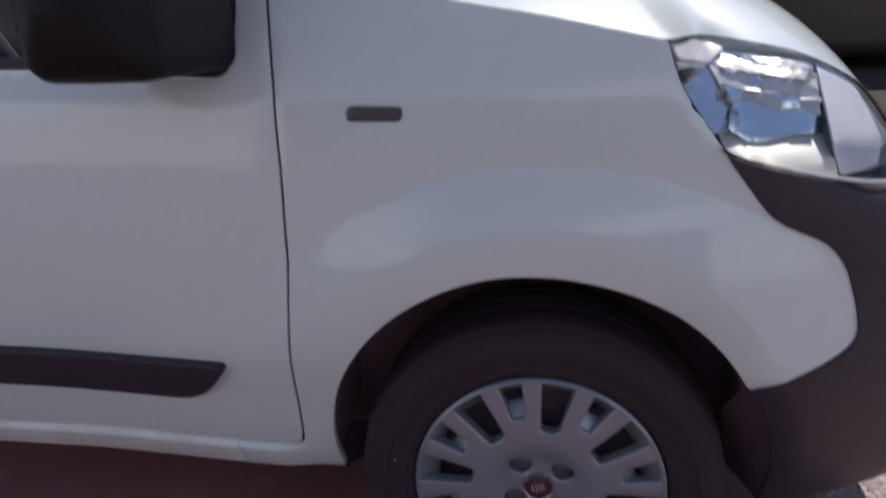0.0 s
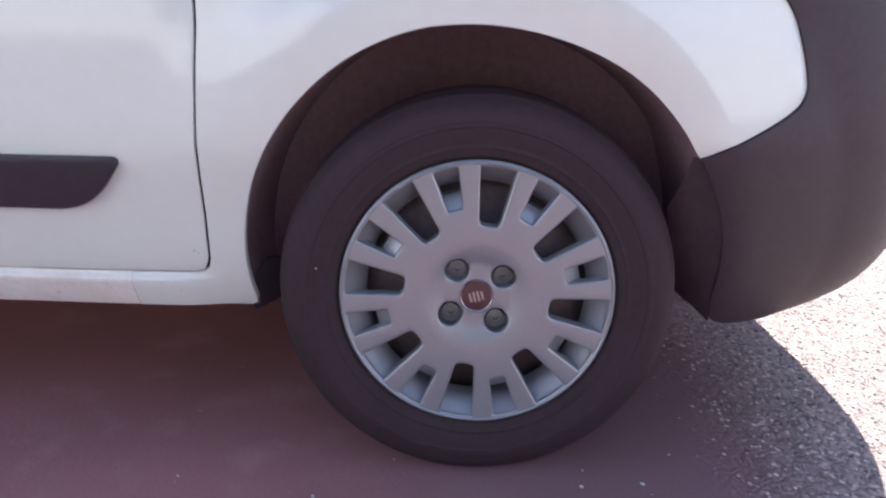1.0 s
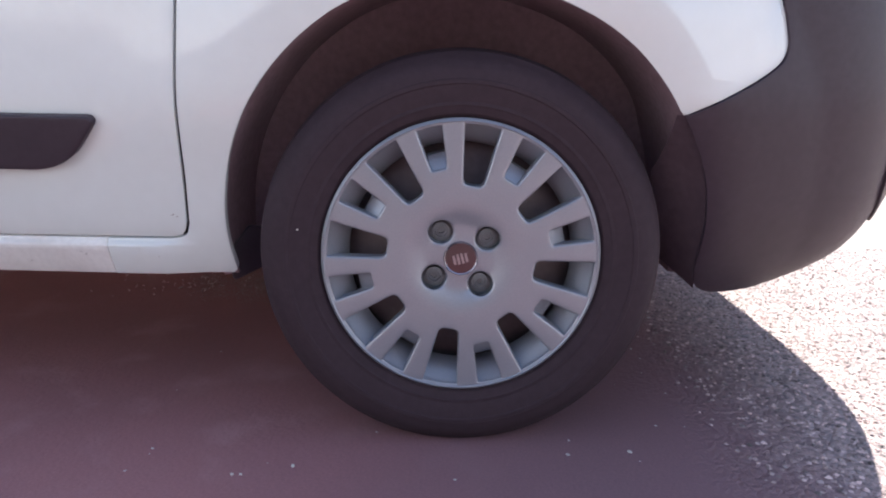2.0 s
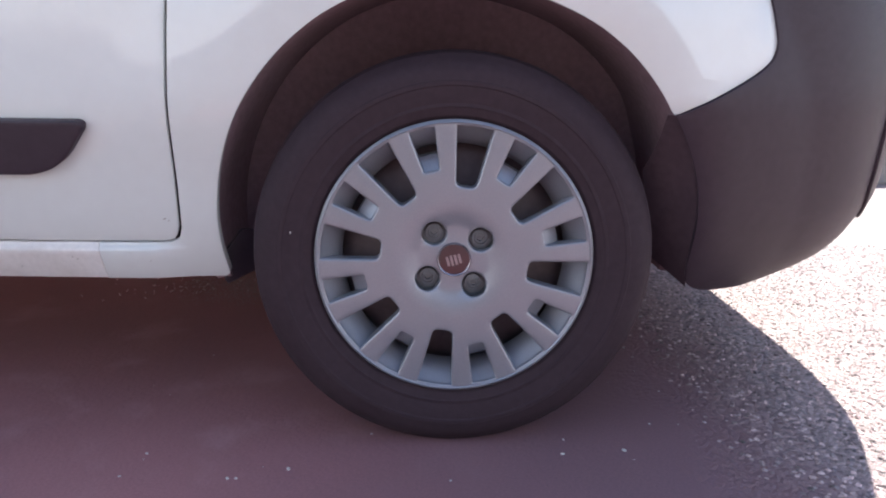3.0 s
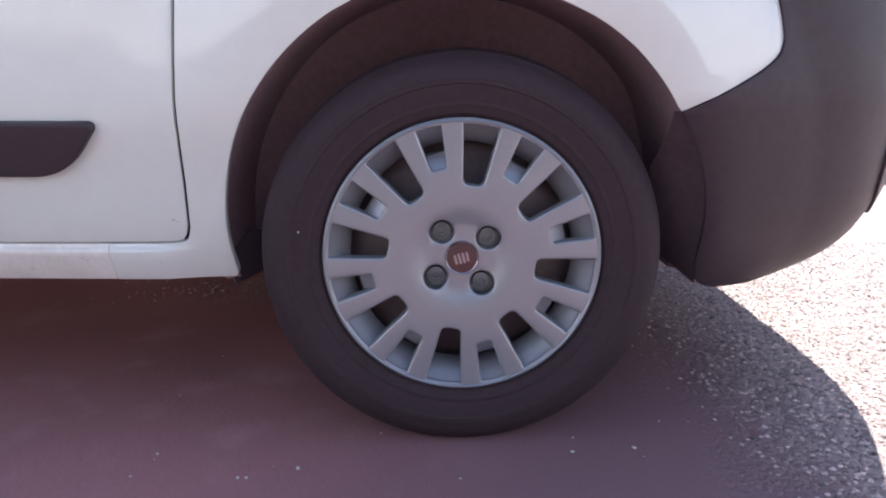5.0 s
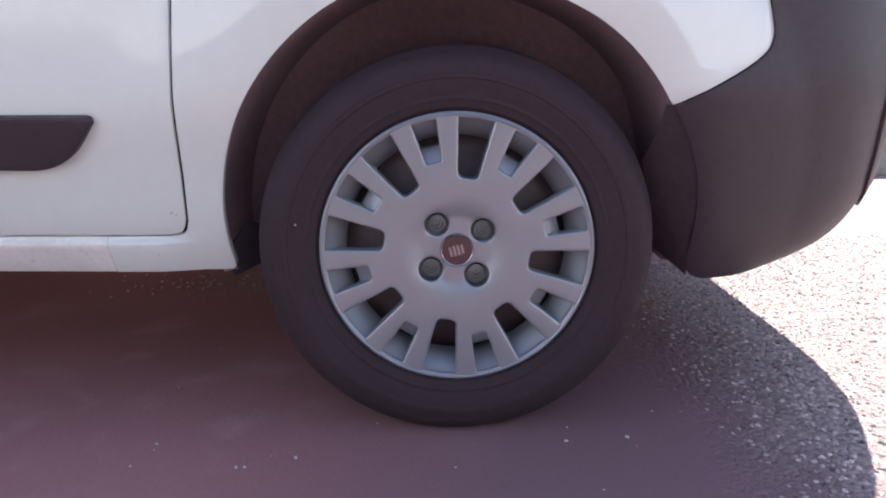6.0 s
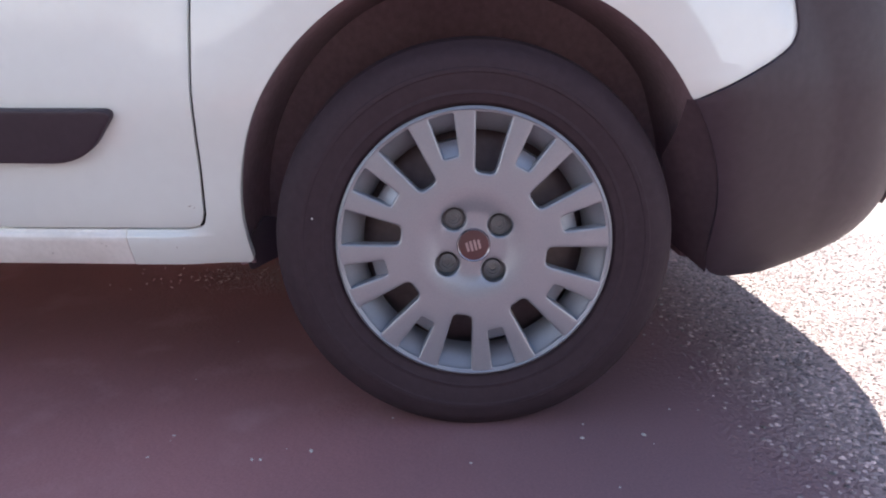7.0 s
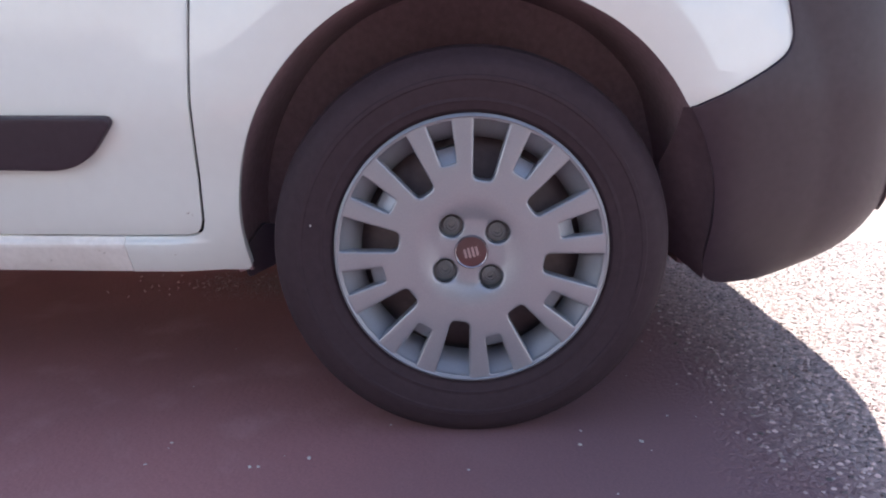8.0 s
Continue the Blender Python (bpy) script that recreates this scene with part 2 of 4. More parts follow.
def inside(points, loop):
    """Which of the 2D points lie inside the loop."""
    p, q = np.asarray(points), np.asarray(loop)
    hit = np.zeros(len(p), bool)
    j = len(q) - 1
    for i in range(len(q)):
        a, b = q[i], q[j]
        cross = (a[1] > p[:, 1]) != (b[1] > p[:, 1])
        with np.errstate(divide="ignore", invalid="ignore"):
            xs = (b[0] - a[0]) * (p[:, 1] - a[1]) / (b[1] - a[1]) + a[0]
        hit ^= cross & (p[:, 0] < xs)
        j = i
    return hit


def dense(loop, step):
    """The closed loop with points at every step."""
    out = []
    for (a, b) in zip(loop, loop[1:] + loop[:1]):
        d = math.hypot(b[0] - a[0], b[1] - a[1])
        k = max(1, math.ceil(d / step))
        out += [(a[0] + (b[0] - a[0]) * i / k, a[1] + (b[1] - a[1]) * i / k) for i in range(k)]
    return out


def curve(points, n=8, closed=False):
    """A smooth line through the points."""
    p = [Vector((*q, 0)) if len(q) == 2 else Vector(q) for q in points]
    out = []
    m = len(p)
    for i in range(m if closed else m - 1):
        if closed:
            a, b, c, d = p[i - 1], p[i], p[(i + 1) % m], p[(i + 2) % m]
        else:
            a, b, c, d = p[max(i - 1, 0)], p[i], p[i + 1], p[min(i + 2, m - 1)]
        for k in range(n):
            t = k / n
            out.append(0.5 * (2 * b + (c - a) * t + (2 * a - 5 * b + 4 * c - d) * t * t + (3 * b - a - 3 * c + d) * t ** 3))
    if not closed:
        out.append(p[-1])
    return [tuple(q)[:len(points[0])] for q in out]


def rounded(loop, r, n=5):
    """The loop with its corners rounded; r is one radius or one for each corner."""
    out = []
    m = len(loop)
    for i in range(m):
        ri = r[i] if isinstance(r, (list, tuple)) else r
        a, b, c = (Vector(loop[k % m]) for k in (i - 1, i, i + 1))
        if ri <= 0:
            out.append(tuple(b))
            continue
        u, v = (a - b), (c - b)
        ru, rv = min(ri, u.length * 0.49), min(ri, v.length * 0.49)
        p, q = b + u.normalized() * ru, b + v.normalized() * rv
        for k in range(n + 1):
            t = k / n
            out.append(tuple((1 - t) ** 2 * p + 2 * t * (1 - t) * b + t * t * q))
    return out


def sheet(outer, holes, place, step, depth=0.012, hole_depth=None, hole_shrink=0.0, flip=False, edge_step=None, bevel=0.001, creases=()):
    """A curved panel: a 2D outline with holes, filled with triangles and laid on a surface by place(u, v); edges turn inwards."""
    from mathutils.geometry import delaunay_2d_cdt
    loops = [dense(list(l), edge_step or step * 0.7) for l in [outer] + list(holes)]
    pts, edges = [], []
    for l in loops:
        k = len(pts)
        pts += [Vector(p) for p in l]
        edges += [(k + i, k + (i + 1) % len(l)) for i in range(len(l))]
    for line in creases:
        k = len(pts)
        pts += [Vector(p) for p in line]
        edges += [(k + i, k + i + 1) for i in range(len(line) - 1)]
    o = np.array(loops[0])
    gx, gy = np.meshgrid(np.arange(o[:, 0].min(), o[:, 0].max(), step), np.arange(o[:, 1].min(), o[:, 1].max(), step))
    grid = np.stack([gx.ravel(), gy.ravel()], 1)
    keep = inside(grid, loops[0])
    for h in loops[1:]:
        keep &= ~inside(grid, h)
    grid = grid[keep]
    rim = np.array([tuple(p) for p in pts])
    near = np.array([np.min(np.hypot(*(rim - g).T)) > step * 0.35 for g in grid]) if len(grid) else []
    pts += [Vector(g) for g in (grid[near] if len(grid) else [])]
    v, _, f, *_ = delaunay_2d_cdt(pts, edges, [], 0, 1e-6)
    v2 = np.array([tuple(p) for p in v])
    mid = np.array([v2[list(t)].mean(0) for t in f])
    ok = inside(mid, loops[0])
    for h in loops[1:]:
        ok &= ~inside(mid, h)
    bm = bmesh.new()
    bv = [bm.verts.new(place(*p)) for p in v2]
    for t, k in zip(f, ok):
        if k and len(set(t)) == 3:
            try:
                bm.faces.new([bv[i] for i in (t if not flip else t[::-1])])
            except ValueError:
                pass
    bm.normal_update()
    for x in [x for x in bv if not x.link_faces]:
        bm.verts.remove(x)
        bv[bv.index(x)] = None
    centres = [np.mean(np.array(h), 0) for h in loops[1:]]
    rims = [np.array(h) for h in loops]
    border = [e for e in bm.edges if len(e.link_faces) == 1]
    index = {x: i for i, x in enumerate(bv) if x}
    away, normal = {}, {}
    for e in border:
        o = [x for x in e.link_faces[0].verts if x not in e.verts][0]
        p, q, r = (Vector(v2[index[x]]) for x in (*e.verts, o))
        along = (q - p).normalized()
        d = p - r
        d = (d - along * d.dot(along)).normalized()
        for x in e.verts:
            away[x] = away.get(x, Vector((0, 0))) + d
    for x in away:
        # tangents of the surface give the outward direction and the normal
        u, v = v2[index[x]]
        h = 0.002
        tu = (Vector(place(u + h, v)) - Vector(place(u - h, v))) / (2 * h)
        tv = (Vector(place(u, v + h)) - Vector(place(u, v - h))) / (2 * h)
        nn = tu.cross(tv).normalized()
        normal[x] = nn if nn.dot(x.normal) > 0 else -nn
        away[x] = tu * away[x].x + tv * away[x].y
    rings = {}
    for x in away:
        p = v2[index[x]]
        which = int(np.argmin([np.min(np.hypot(*(r - p).T)) for r in rims]))
        d = depth if which == 0 or hole_depth is None else hole_depth
        q = p if which == 0 else p + (centres[which - 1] - p) * hole_shrink
        out, nn = away[x].normalized(), normal[x]
        ring = [x]
        if bevel:
            for k in (radians(30), radians(60), radians(90)):
                ring.append(bm.verts.new(x.co + out * bevel * math.sin(k) - nn * bevel * (1 - math.cos(k))))
        ring.append(bm.verts.new(Vector(place(*q)) + out * bevel - nn * d))
        rings[x] = ring
    for e in border:
        loop = e.link_loops[0]
        ra, rb = rings[loop.vert], rings[loop.link_loop_next.vert]
        for k in range(len(ra) - 1):
            bm.faces.new([rb[k], ra[k], ra[k + 1], rb[k + 1]])
    return bm


def loft(rows, closed=False):
    """A mesh through rows of points."""
    bm = bmesh.new()
    vs = [[bm.verts.new(p) for p in r] for r in rows]
    for r, s in zip(vs, vs[1:]):
        n = len(r)
        for i in range(n if closed else n - 1):
            bm.faces.new([r[i], r[(i + 1) % n], s[(i + 1) % n], s[i]])
    return bm


def lathe(profile, n, centre=(0, 0, 0)):
    """A ring about the y axis from (radius, y) pairs."""
    rows = []
    for r, y in profile:
        rows.append([(centre[0] + r * math.cos(a), centre[1] + y, centre[2] + r * math.sin(a))
                     for a in [2 * math.pi * i / n for i in range(n)]])
    return loft(rows, True)


def box(bm, lo, hi, bevel=0.0):
    b = bmesh.new()
    bmesh.ops.create_cube(b, size=1)
    for v in b.verts:
        v.co = Vector(((lo[i] + hi[i]) / 2 + v.co[i] * (hi[i] - lo[i]) for i in range(3)))
    if bevel:
        bmesh.ops.bevel(b, geom=b.edges[:], offset=bevel, segments=2, affect="EDGES")
    me = bpy.data.meshes.new("tmp")
    b.to_mesh(me)
    b.free()
    bm.from_mesh(me)
    bpy.data.meshes.remove(me)
    return bm


def tube(points, r, n=8):
    """A round bar along the points."""
    rows = []
    p = [Vector(q) for q in points]
    for i, q in enumerate(p):
        d = (p[min(i + 1, len(p) - 1)] - p[max(i - 1, 0)]).normalized()
        u = d.cross(Vector((0.13, 0.97, 0.21))).normalized()
        w = d.cross(u)
        rows.append([q + (u * math.cos(a) + w * math.sin(a)) * r for a in [2 * math.pi * k / n for k in range(n)]])
    bm = loft(rows, True)
    bm.faces.new([v for v in list(bm.verts)[:n]][::-1])
    bm.faces.new([v for v in list(bm.verts)[-n:]])
    return bm


MIDDLE = 0.82          # the van's centre plane, y


def mirrored(ob, parent):
    """The same part on the van's other side."""
    me = ob.data.copy()
    me.transform(Matrix(((1, 0, 0, 0), (0, -1, 0, 2 * MIDDLE), (0, 0, 1, 0), (0, 0, 0, 1))))
    me.flip_normals()
    o = new(ob.name, me)
    o.parent = parent
    return tagged(o, ob.get("label", ""))


# ---- ground ----
bm = bmesh.new()
bmesh.ops.create_grid(bm, x_segments=2, y_segments=2, size=2500)
tagged(part("ground", bm, ASPHALT), "pale worn chipped car park, red lens veil painted along its smooth bay", "ground", kind="structure")

# ---- the van's surfaces ----
HUB = 0.297
ARCH_Z, ARCH_R = 0.355, 0.335
SIDE_Z = [0.15, 0.20, 0.25, 0.30, 0.32, 0.40, 0.50, 0.525, 0.55, 0.60, 0.70, 0.80, 0.90, 0.93, 0.95, 1.00, 1.10, 1.20, 1.72]
SIDE_Y = [0.15, 0.115, 0.088, 0.060, 0.053, 0.031, 0.005, 0.000, -0.002, -0.005, -0.010, -0.007, 0.003, 0.008, 0.014, 0.028, 0.060, 0.090, 0.22]
NOSE_Z = [0.15, 0.20, 0.23, 0.265, 0.30, 0.35, 0.40, 0.45, 0.55, 0.62, 0.74, 0.775, 0.80, 0.82, 0.86, 0.90, 0.95, 0.99, 1.03, 1.12]
NOSE_X = [0.48, 0.615, 0.71, 0.765, 0.788, 0.81, 0.817, 0.814, 0.81, 0.80, 0.765, 0.74, 0.66, 0.60, 0.572, 0.56, 0.53, 0.48, 0.43, 0.37]
X0, WRAP, POWER = 0.20, 0.9, 3.8


def smooth(z, zs, ys, w=0.0):
    w = w or 0.012 + 0.034 * min(1.0, max(0.0, (abs(z - 0.525) - 0.03) / 0.06))
    return float(np.mean(np.interp([z - w, z - w / 2, z, z + w / 2, z + w], zs, ys)))


def outer_r(a):
    return 0.486 + 0.035 * min(1.6, ((a - 92) / 42) ** 2)


def fold_r(a):
    return 0.392 + 0.014 * min(1.0, max(0.0, (a - 25) / 40))


def flare(x, z):
    """How far the wing stands out round the wheel arch."""
    r = math.hypot(x, z - ARCH_Z)
    a = math.degrees(math.atan2(z - ARCH_Z, x))
    outer = outer_r(a)
    inner = 0.385
    t = min(1.0, max(0.0, (outer - r) / (outer - inner)))
    amount = 0.034 * min(1.0, max(0.0, (172 - a) / 50 if a > 0 else (172 - a - 360) / 50 if a < -90 else 1))
    if a < -90:
        amount = 0.0
    # the lip round the opening turns back in, most of all towards the bumper
    fold = fold_r(a)
    lip = 0.0
    if a > -90:
        deep = 0.005 + 0.009 * min(1.0, max(0.0, (105 - a) / 50))
        lip = deep * min(1.0, max(0.0, (fold - r) / (fold - ARCH_R)))
    # the outer edge is a crease over the wheel and melts into the wing towards the door
    k = min(1.0, max(0.0, (a - 104) / 22))
    rise = (1 - k) * (1 - (1 - t) ** 1.15) + k * t * t * (3 - 2 * t)
    return amount * rise - lip * amount / 0.034


def lean(x, z):
    """The wing's top and the headlamp lean inwards."""
    k = max(0.0, z - 0.865)
    rear = float(np.interp(z, [0.87, 0.94, 1.0], [0.238, 0.191, 0.170]))
    t = min(1.0, max(0.0, (x - rear + 0.008) / 0.075))
    return k * t * t * (3 - 2 * t)


def shoulder(x, z):
    """The crease under the door's window, above which the door leans in more."""
    k = min(1.0, max(0.0, (-0.41 - x) / 0.12))
    return 0.30 * k * max(0.0, z - 0.935)


def sill_step(x, z):
    """The sill stands out below the door; the step runs out in front of the seam."""
    k = min(1.0, max(0.0, (-0.405 - x) / 0.06))
    t = min(1.0, max(0.0, (0.311 - z) / 0.012))
    return 0.011 * k * t * t * (3 - 2 * t)


def waist(x):
    """Behind the wing the van's side draws in a little."""
    t = min(1.0, max(0.0, (-0.42 - x) / 0.5))
    return 0.024 * t * t * (3 - 2 * t)


def side_y(x, z):
    return waist(x) + smooth(z, SIDE_Z, SIDE_Y) - flare(x, z) + lean(x, z) + shoulder(x, z) - sill_step(x, z)


def skin(s, z):
    """The van's side, wrapped round its nose: s is x along the side, and goes on round the corner to the middle."""
    if s <= X0:
        return (s, side_y(s, z), z)
    phi = min(1.0, (s - X0) / WRAP) * math.pi / 2
    length = smooth(z, NOSE_Z, NOSE_X, 0.02) - X0
    x = X0 + length * math.sin(phi) ** (2 / POWER)
    y0 = smooth(z, SIDE_Z, SIDE_Y)
    y = y0 + (MIDDLE - y0) * (1 - max(0.0, math.cos(phi)) ** (2 / POWER))
    return (x, y - flare(x, z) * max(0.0, 1 - max(0, y) / 0.2) + lean(x, z) * max(0.0, 1 - max(0, y) / 0.6), z)


def unwrap(x, z):
    """The s at which the skin stands at x."""
    if x <= X0:
        return x
    length = smooth(z, NOSE_Z, NOSE_X, 0.02) - X0
    return X0 + WRAP * math.asin(min(1.0, (x - X0) / length) ** (POWER / 2)) / (math.pi / 2)


def on_skin(points):
    return [(unwrap(x, z), z) for x, z in points]


def seam_x(z):
    return float(np.interp(z, [0.31, 0.39, 0.53, 0.60, 0.69, 0.83, 0.96, 1.07, 1.12], [-0.419, -0.412, -0.402, -0.395, -0.387, -0.384, -0.389, -0.397, -0.402]))


van = thing("van", "white panel van with black plastic bumper parked on asphalt", "van")

# front wing
BUMPER_LINE = [(0.238, 0.870), (0.275, 0.820), (0.318, 0.770), (0.385, 0.738), (0.417, 0.704), (0.436, 0.658), (0.446, 0.620), (0.4475, 0.602), (0.443, 0.587), (0.433, 0.5755), (0.412, 0.561), (0.383, 0.545), (0.346, 0.5265), (0.309, 0.508)]
LAMP_REAR = [(0.165, 1.004), (0.187, 0.943), (0.238, 0.870)]
arch_a = [26.5 + (194 - 26.5) * i / 130 for i in range(131)]
def arch_r(a):
    return ARCH_R - 0.006 * max(0.0, math.sin(math.pi * min(1.0, max(0.0, (a - 26) / 76)))) + 0.004 * min(1.0, max(0.0, (abs(a - 88) - 8) / 25)) + 0.029 * min(1.0, max(0.0, (a - 115) / 80)) ** 2 + 0.004 * min(1.0, max(0.0, (70 - a) / 25))


arch = [(arch_r(a) * math.cos(radians(a)), ARCH_Z + arch_r(a) * math.sin(radians(a))) for a in arch_a]
seam_line = [(seam_x(z) + 0.0030, z) for z in [0.338 + 0.764 * i / 24 for i in range(25)]]
wing_loop = [(-0.5465, 0.311)] + curve([(-0.447, 0.311), (-0.430, 0.3135), (-0.4195, 0.3215), (-0.4142, 0.338)], 3)[:-1] + seam_line
wing_loop += curve([(-0.402, 1.117), (-0.27, 1.093), (-0.143, 1.066), (0.0, 1.040), (0.158, 1.006)], 5)[1:]
wing_loop += curve([LAMP_REAR[0], LAMP_REAR[1], LAMP_REAR[2]], 5)
wing_loop += curve(BUMPER_LINE, 5)[1:]
wing_loop += arch[1:] + [(-0.356, 0.256), (-0.362, 0.250), (-0.5465, 0.250)]
wing_loop = on_skin(wing_loop)
REP = [(-0.281, 0.906), (-0.199, 0.905), (-0.197, 0.926), (-0.279, 0.928)]


def flare_line(radius, a0, a1, n=44):
    """A line round the wheel arch on the wing."""
    out = []
    for a in [a0 + (a1 - a0) * i / n for i in range(n + 1)]:
        c, s_ = math.cos(radians(a)), math.sin(radians(a))
        out.append((radius(a) * c, ARCH_Z + radius(a) * s_))
    return on_skin(out)


FOLDS = [flare_line(lambda a, d=d: fold_r(a) + d, 31, 120) for d in (-0.003, 0.0, 0.003)]
FOLDS += [on_skin([(x, 0.645 + 0.2 * i / 14) for i in range(15)]) for x in (0.203, 0.212, 0.226, 0.243)]
FOLDS += [[(-0.542 + 0.15 * i / 12, z) for i in range(13)] for z in (0.308, 0.305, 0.302, 0.299)]
FOLDS += [flare_line(lambda a, d=d: outer_r(a) + d, 48, 112) for d in (-0.003, 0.0, 0.003)]
wing = part("front_wing", sheet(wing_loop, [rounded(REP, 0.008)], skin, 0.016, 0.014, bevel=0.0007, creases=FOLDS), PAINT, van, "white painted front wing")

# side repeater lamp
def place_out(d):
    return lambda s, z: tuple(Vector(skin(s, z)) + Vector((0, -d, 0)))


rep = part("side_repeater", sheet(rounded([(-0.2795, 0.9075), (-0.2005, 0.9065), (-0.1985, 0.9245), (-0.2775, 0.9265)], 0.008), [], place_out(0.003), 0.01, 0.01), SMOKED, van, "small smoked side repeater lamp")

# front door with its window opening
door_front = [(seam_x(z) - 0.0030, z) for z in [0.338 + 0.742 * i / 24 for i in range(25)]]
door_loop = [(-1.42, 0.316), (-0.445, 0.316)] + curve([(-0.445, 0.316), (-0.4325, 0.3183), (-0.4245, 0.325), (-0.4202, 0.338)], 3)[1:-1]
door_loop += door_front + [(-0.42, 1.13), (-0.86, 1.57), (-1.42, 1.62)]
hole = [(-1.34, 0.984), (-0.80, 0.982), (-0.52, 0.968), (-0.455, 0.968), (-0.447, 1.085), (-0.52, 1.17), (-0.88, 1.51), (-1.34, 1.545)]
door_hole = rounded(hole, [0.03, 0.1, 0.1, 0.03, 0.03, 0.02, 0.05, 0.04])
door = part("front_door", sheet(door_loop, [door_hole], skin, 0.02, 0.016, bevel=0.0007), PAINT, van, "white painted front door")
glass_loop = rounded([(x * 0.997 - 0.001, 0.002 + z) for x, z in hole], 0.03)
pane = part("door_window", sheet(glass_loop, [], lambda s, z: tuple(Vector(skin(s, z)) + Vector((0, 0.010, 0))), 0.04, 0.004), WINDOW, door, "tinted window pane")
pane.visible_shadow = False
ring_out = rounded([(-1.337, 0.986), (-0.80, 0.985), (-0.52, 0.970), (-0.457, 0.970), (-0.450, 1.083), (-0.522, 1.167), (-0.881, 1.506), (-1.337, 1.541)], 0.03)
ring_in = rounded([(-1.32, 1.0), (-0.80, 1.0), (-0.53, 0.984), (-0.472, 0.984), (-0.465, 1.078), (-0.53, 1.155), (-0.886, 1.488), (-1.32, 1.522)], 0.03)
seal = part("window_seal", sheet(ring_out, [ring_in], lambda s, z: tuple(Vector(skin(s, z)) + Vector((0, 0.004, 0))), 0.03, 0.006), PLASTIC, door, "black rubber window seal")

# black rubber seal behind the gap in front of the door
seal_front = [(seam_x(z) + 0.012, z) for z in [0.30 + 0.80 * i / 20 for i in range(21)]]
seal_back = [(seam_x(z) - 0.012, z) for z in [0.30 + 0.80 * i / 20 for i in range(21)]]
part("door_seal", sheet(seal_front + seal_back[::-1], [], lambda u, v: tuple(Vector(skin(u, v)) + Vector((0, 0.007, 0))), 0.03, 0.003, flip=False, bevel=0.0), SEAM, door, "black rubber door seal")

# rub strip on the door
strip_2d = rounded([(-1.38, 0.430), (-0.579, 0.425), (-0.520, 0.498), (-1.38, 0.506)], [0.01, 0.050, 0.016, 0.01], 10)


def strip_place(s, z):
    p = skin(s, z)
    return (p[0], p[1] - 0.016, p[2])


strip = part("rub_strip", sheet(strip_2d, [], strip_place, 0.0085, 0.022, edge_step=0.009, bevel=0.003), PLASTIC, door, "black plastic rub strip")

# sill under the door
sill_loop = [(-2.12, 0.251), (-0.5490, 0.251), (-0.5490, 0.311), (-2.12, 0.311)]


def sill_place(s, z):
    return skin(s, z)


sill = part("sill", sheet(sill_loop, [], sill_place, 0.02, 0.02, creases=[[(-2.11 + 1.555 * i / 70, z) for i in range(71)] for z in (0.308, 0.305, 0.302, 0.299)]), DUSTY, van, "white painted sill with a few scuffs")

# rear side panel with the rear wheel arch
REAR_X = -2.513
rear_arch = [(REAR_X + ARCH_R * math.cos(radians(a)), ARCH_Z + ARCH_R * math.sin(radians(a))) for a in [-8 + 196 * i / 50 for i in range(51)]]
rear_loop = [(-1.426, 0.316), (-2.12, 0.316), (-2.12, 0.27)] + rear_arch[::-1] + [(-3.0, 0.30), (-3.10, 0.36), (-3.12, 0.9), (-3.06, 1.5), (-3.0, 1.64), (-1.426, 1.62)]
rear_loop = rear_loop[::-1]
rear = part("rear_side_panel", sheet(rear_loop, [], lambda s, z: (s, waist(s) + smooth(z, SIDE_Z, SIDE_Y) + shoulder(s, z), z), 0.05, 0.015), PAINT, van, "white painted load bay side")

# bonnet, from the wing's top edge to the middle
top_edge = curve([(-0.402, 1.118), (-0.27, 1.094), (-0.143, 1.067), (0.0, 1.041), (0.158, 1.007)], 6)
LAMP_TOP = [(0.165, 1.006), (0.218, 1.003), (0.285, 0.993), (0.362, 0.976), (0.417, 0.953), (0.460, 0.925), (0.492, 0.880), (0.512, 0.847)]
lamp_top = curve(LAMP_TOP, 6)[1:]
front_edge = [skin(*q) for q in on_skin(top_edge + lamp_top)]
last_s = unwrap(*lamp_top[-1])
nose = [skin(last_s + (X0 + WRAP - last_s) * i / 10, 0.845 - 0.01 * i / 10) for i in range(1, 11)]
rim_line = front_edge + nose
easy = [sum((Vector(rim_line[min(max(i + d, 0), len(rim_line) - 1)]) for d in range(-10, 11)), Vector()) / 21 for i in range(len(rim_line))]
rows = []
for i, p in enumerate(rim_line):
    u = i / (len(rim_line) - 1)
    c = Vector((-0.45 + (rim_line[-1][0] + 0.45) * u ** 0.8, MIDDLE, 1.20 - 0.362 * u ** 2.6))
    p = Vector(p) + Vector((0, 0.004, 0.002))
    row = []
    for k in range(17):
        v = (k / 16) ** 1.3
        e = easy[i]
        q = e.lerp(c, v)
        q.z = e.z + (c.z - e.z) * math.sin(v * math.pi / 2) ** 0.9 + 0.024 * math.sin(math.pi * min(1, v * 1.6)) * min(1.0, u * 2)
        row.append(q + (p - e) * (1 - v) ** 8)
    row.insert(0, p + Vector((-0.004, 0.006, -0.012)))
    rows.append(row)
bonnet = part("bonnet", loft(rows), PAINT, van, "white painted bonnet", 50)

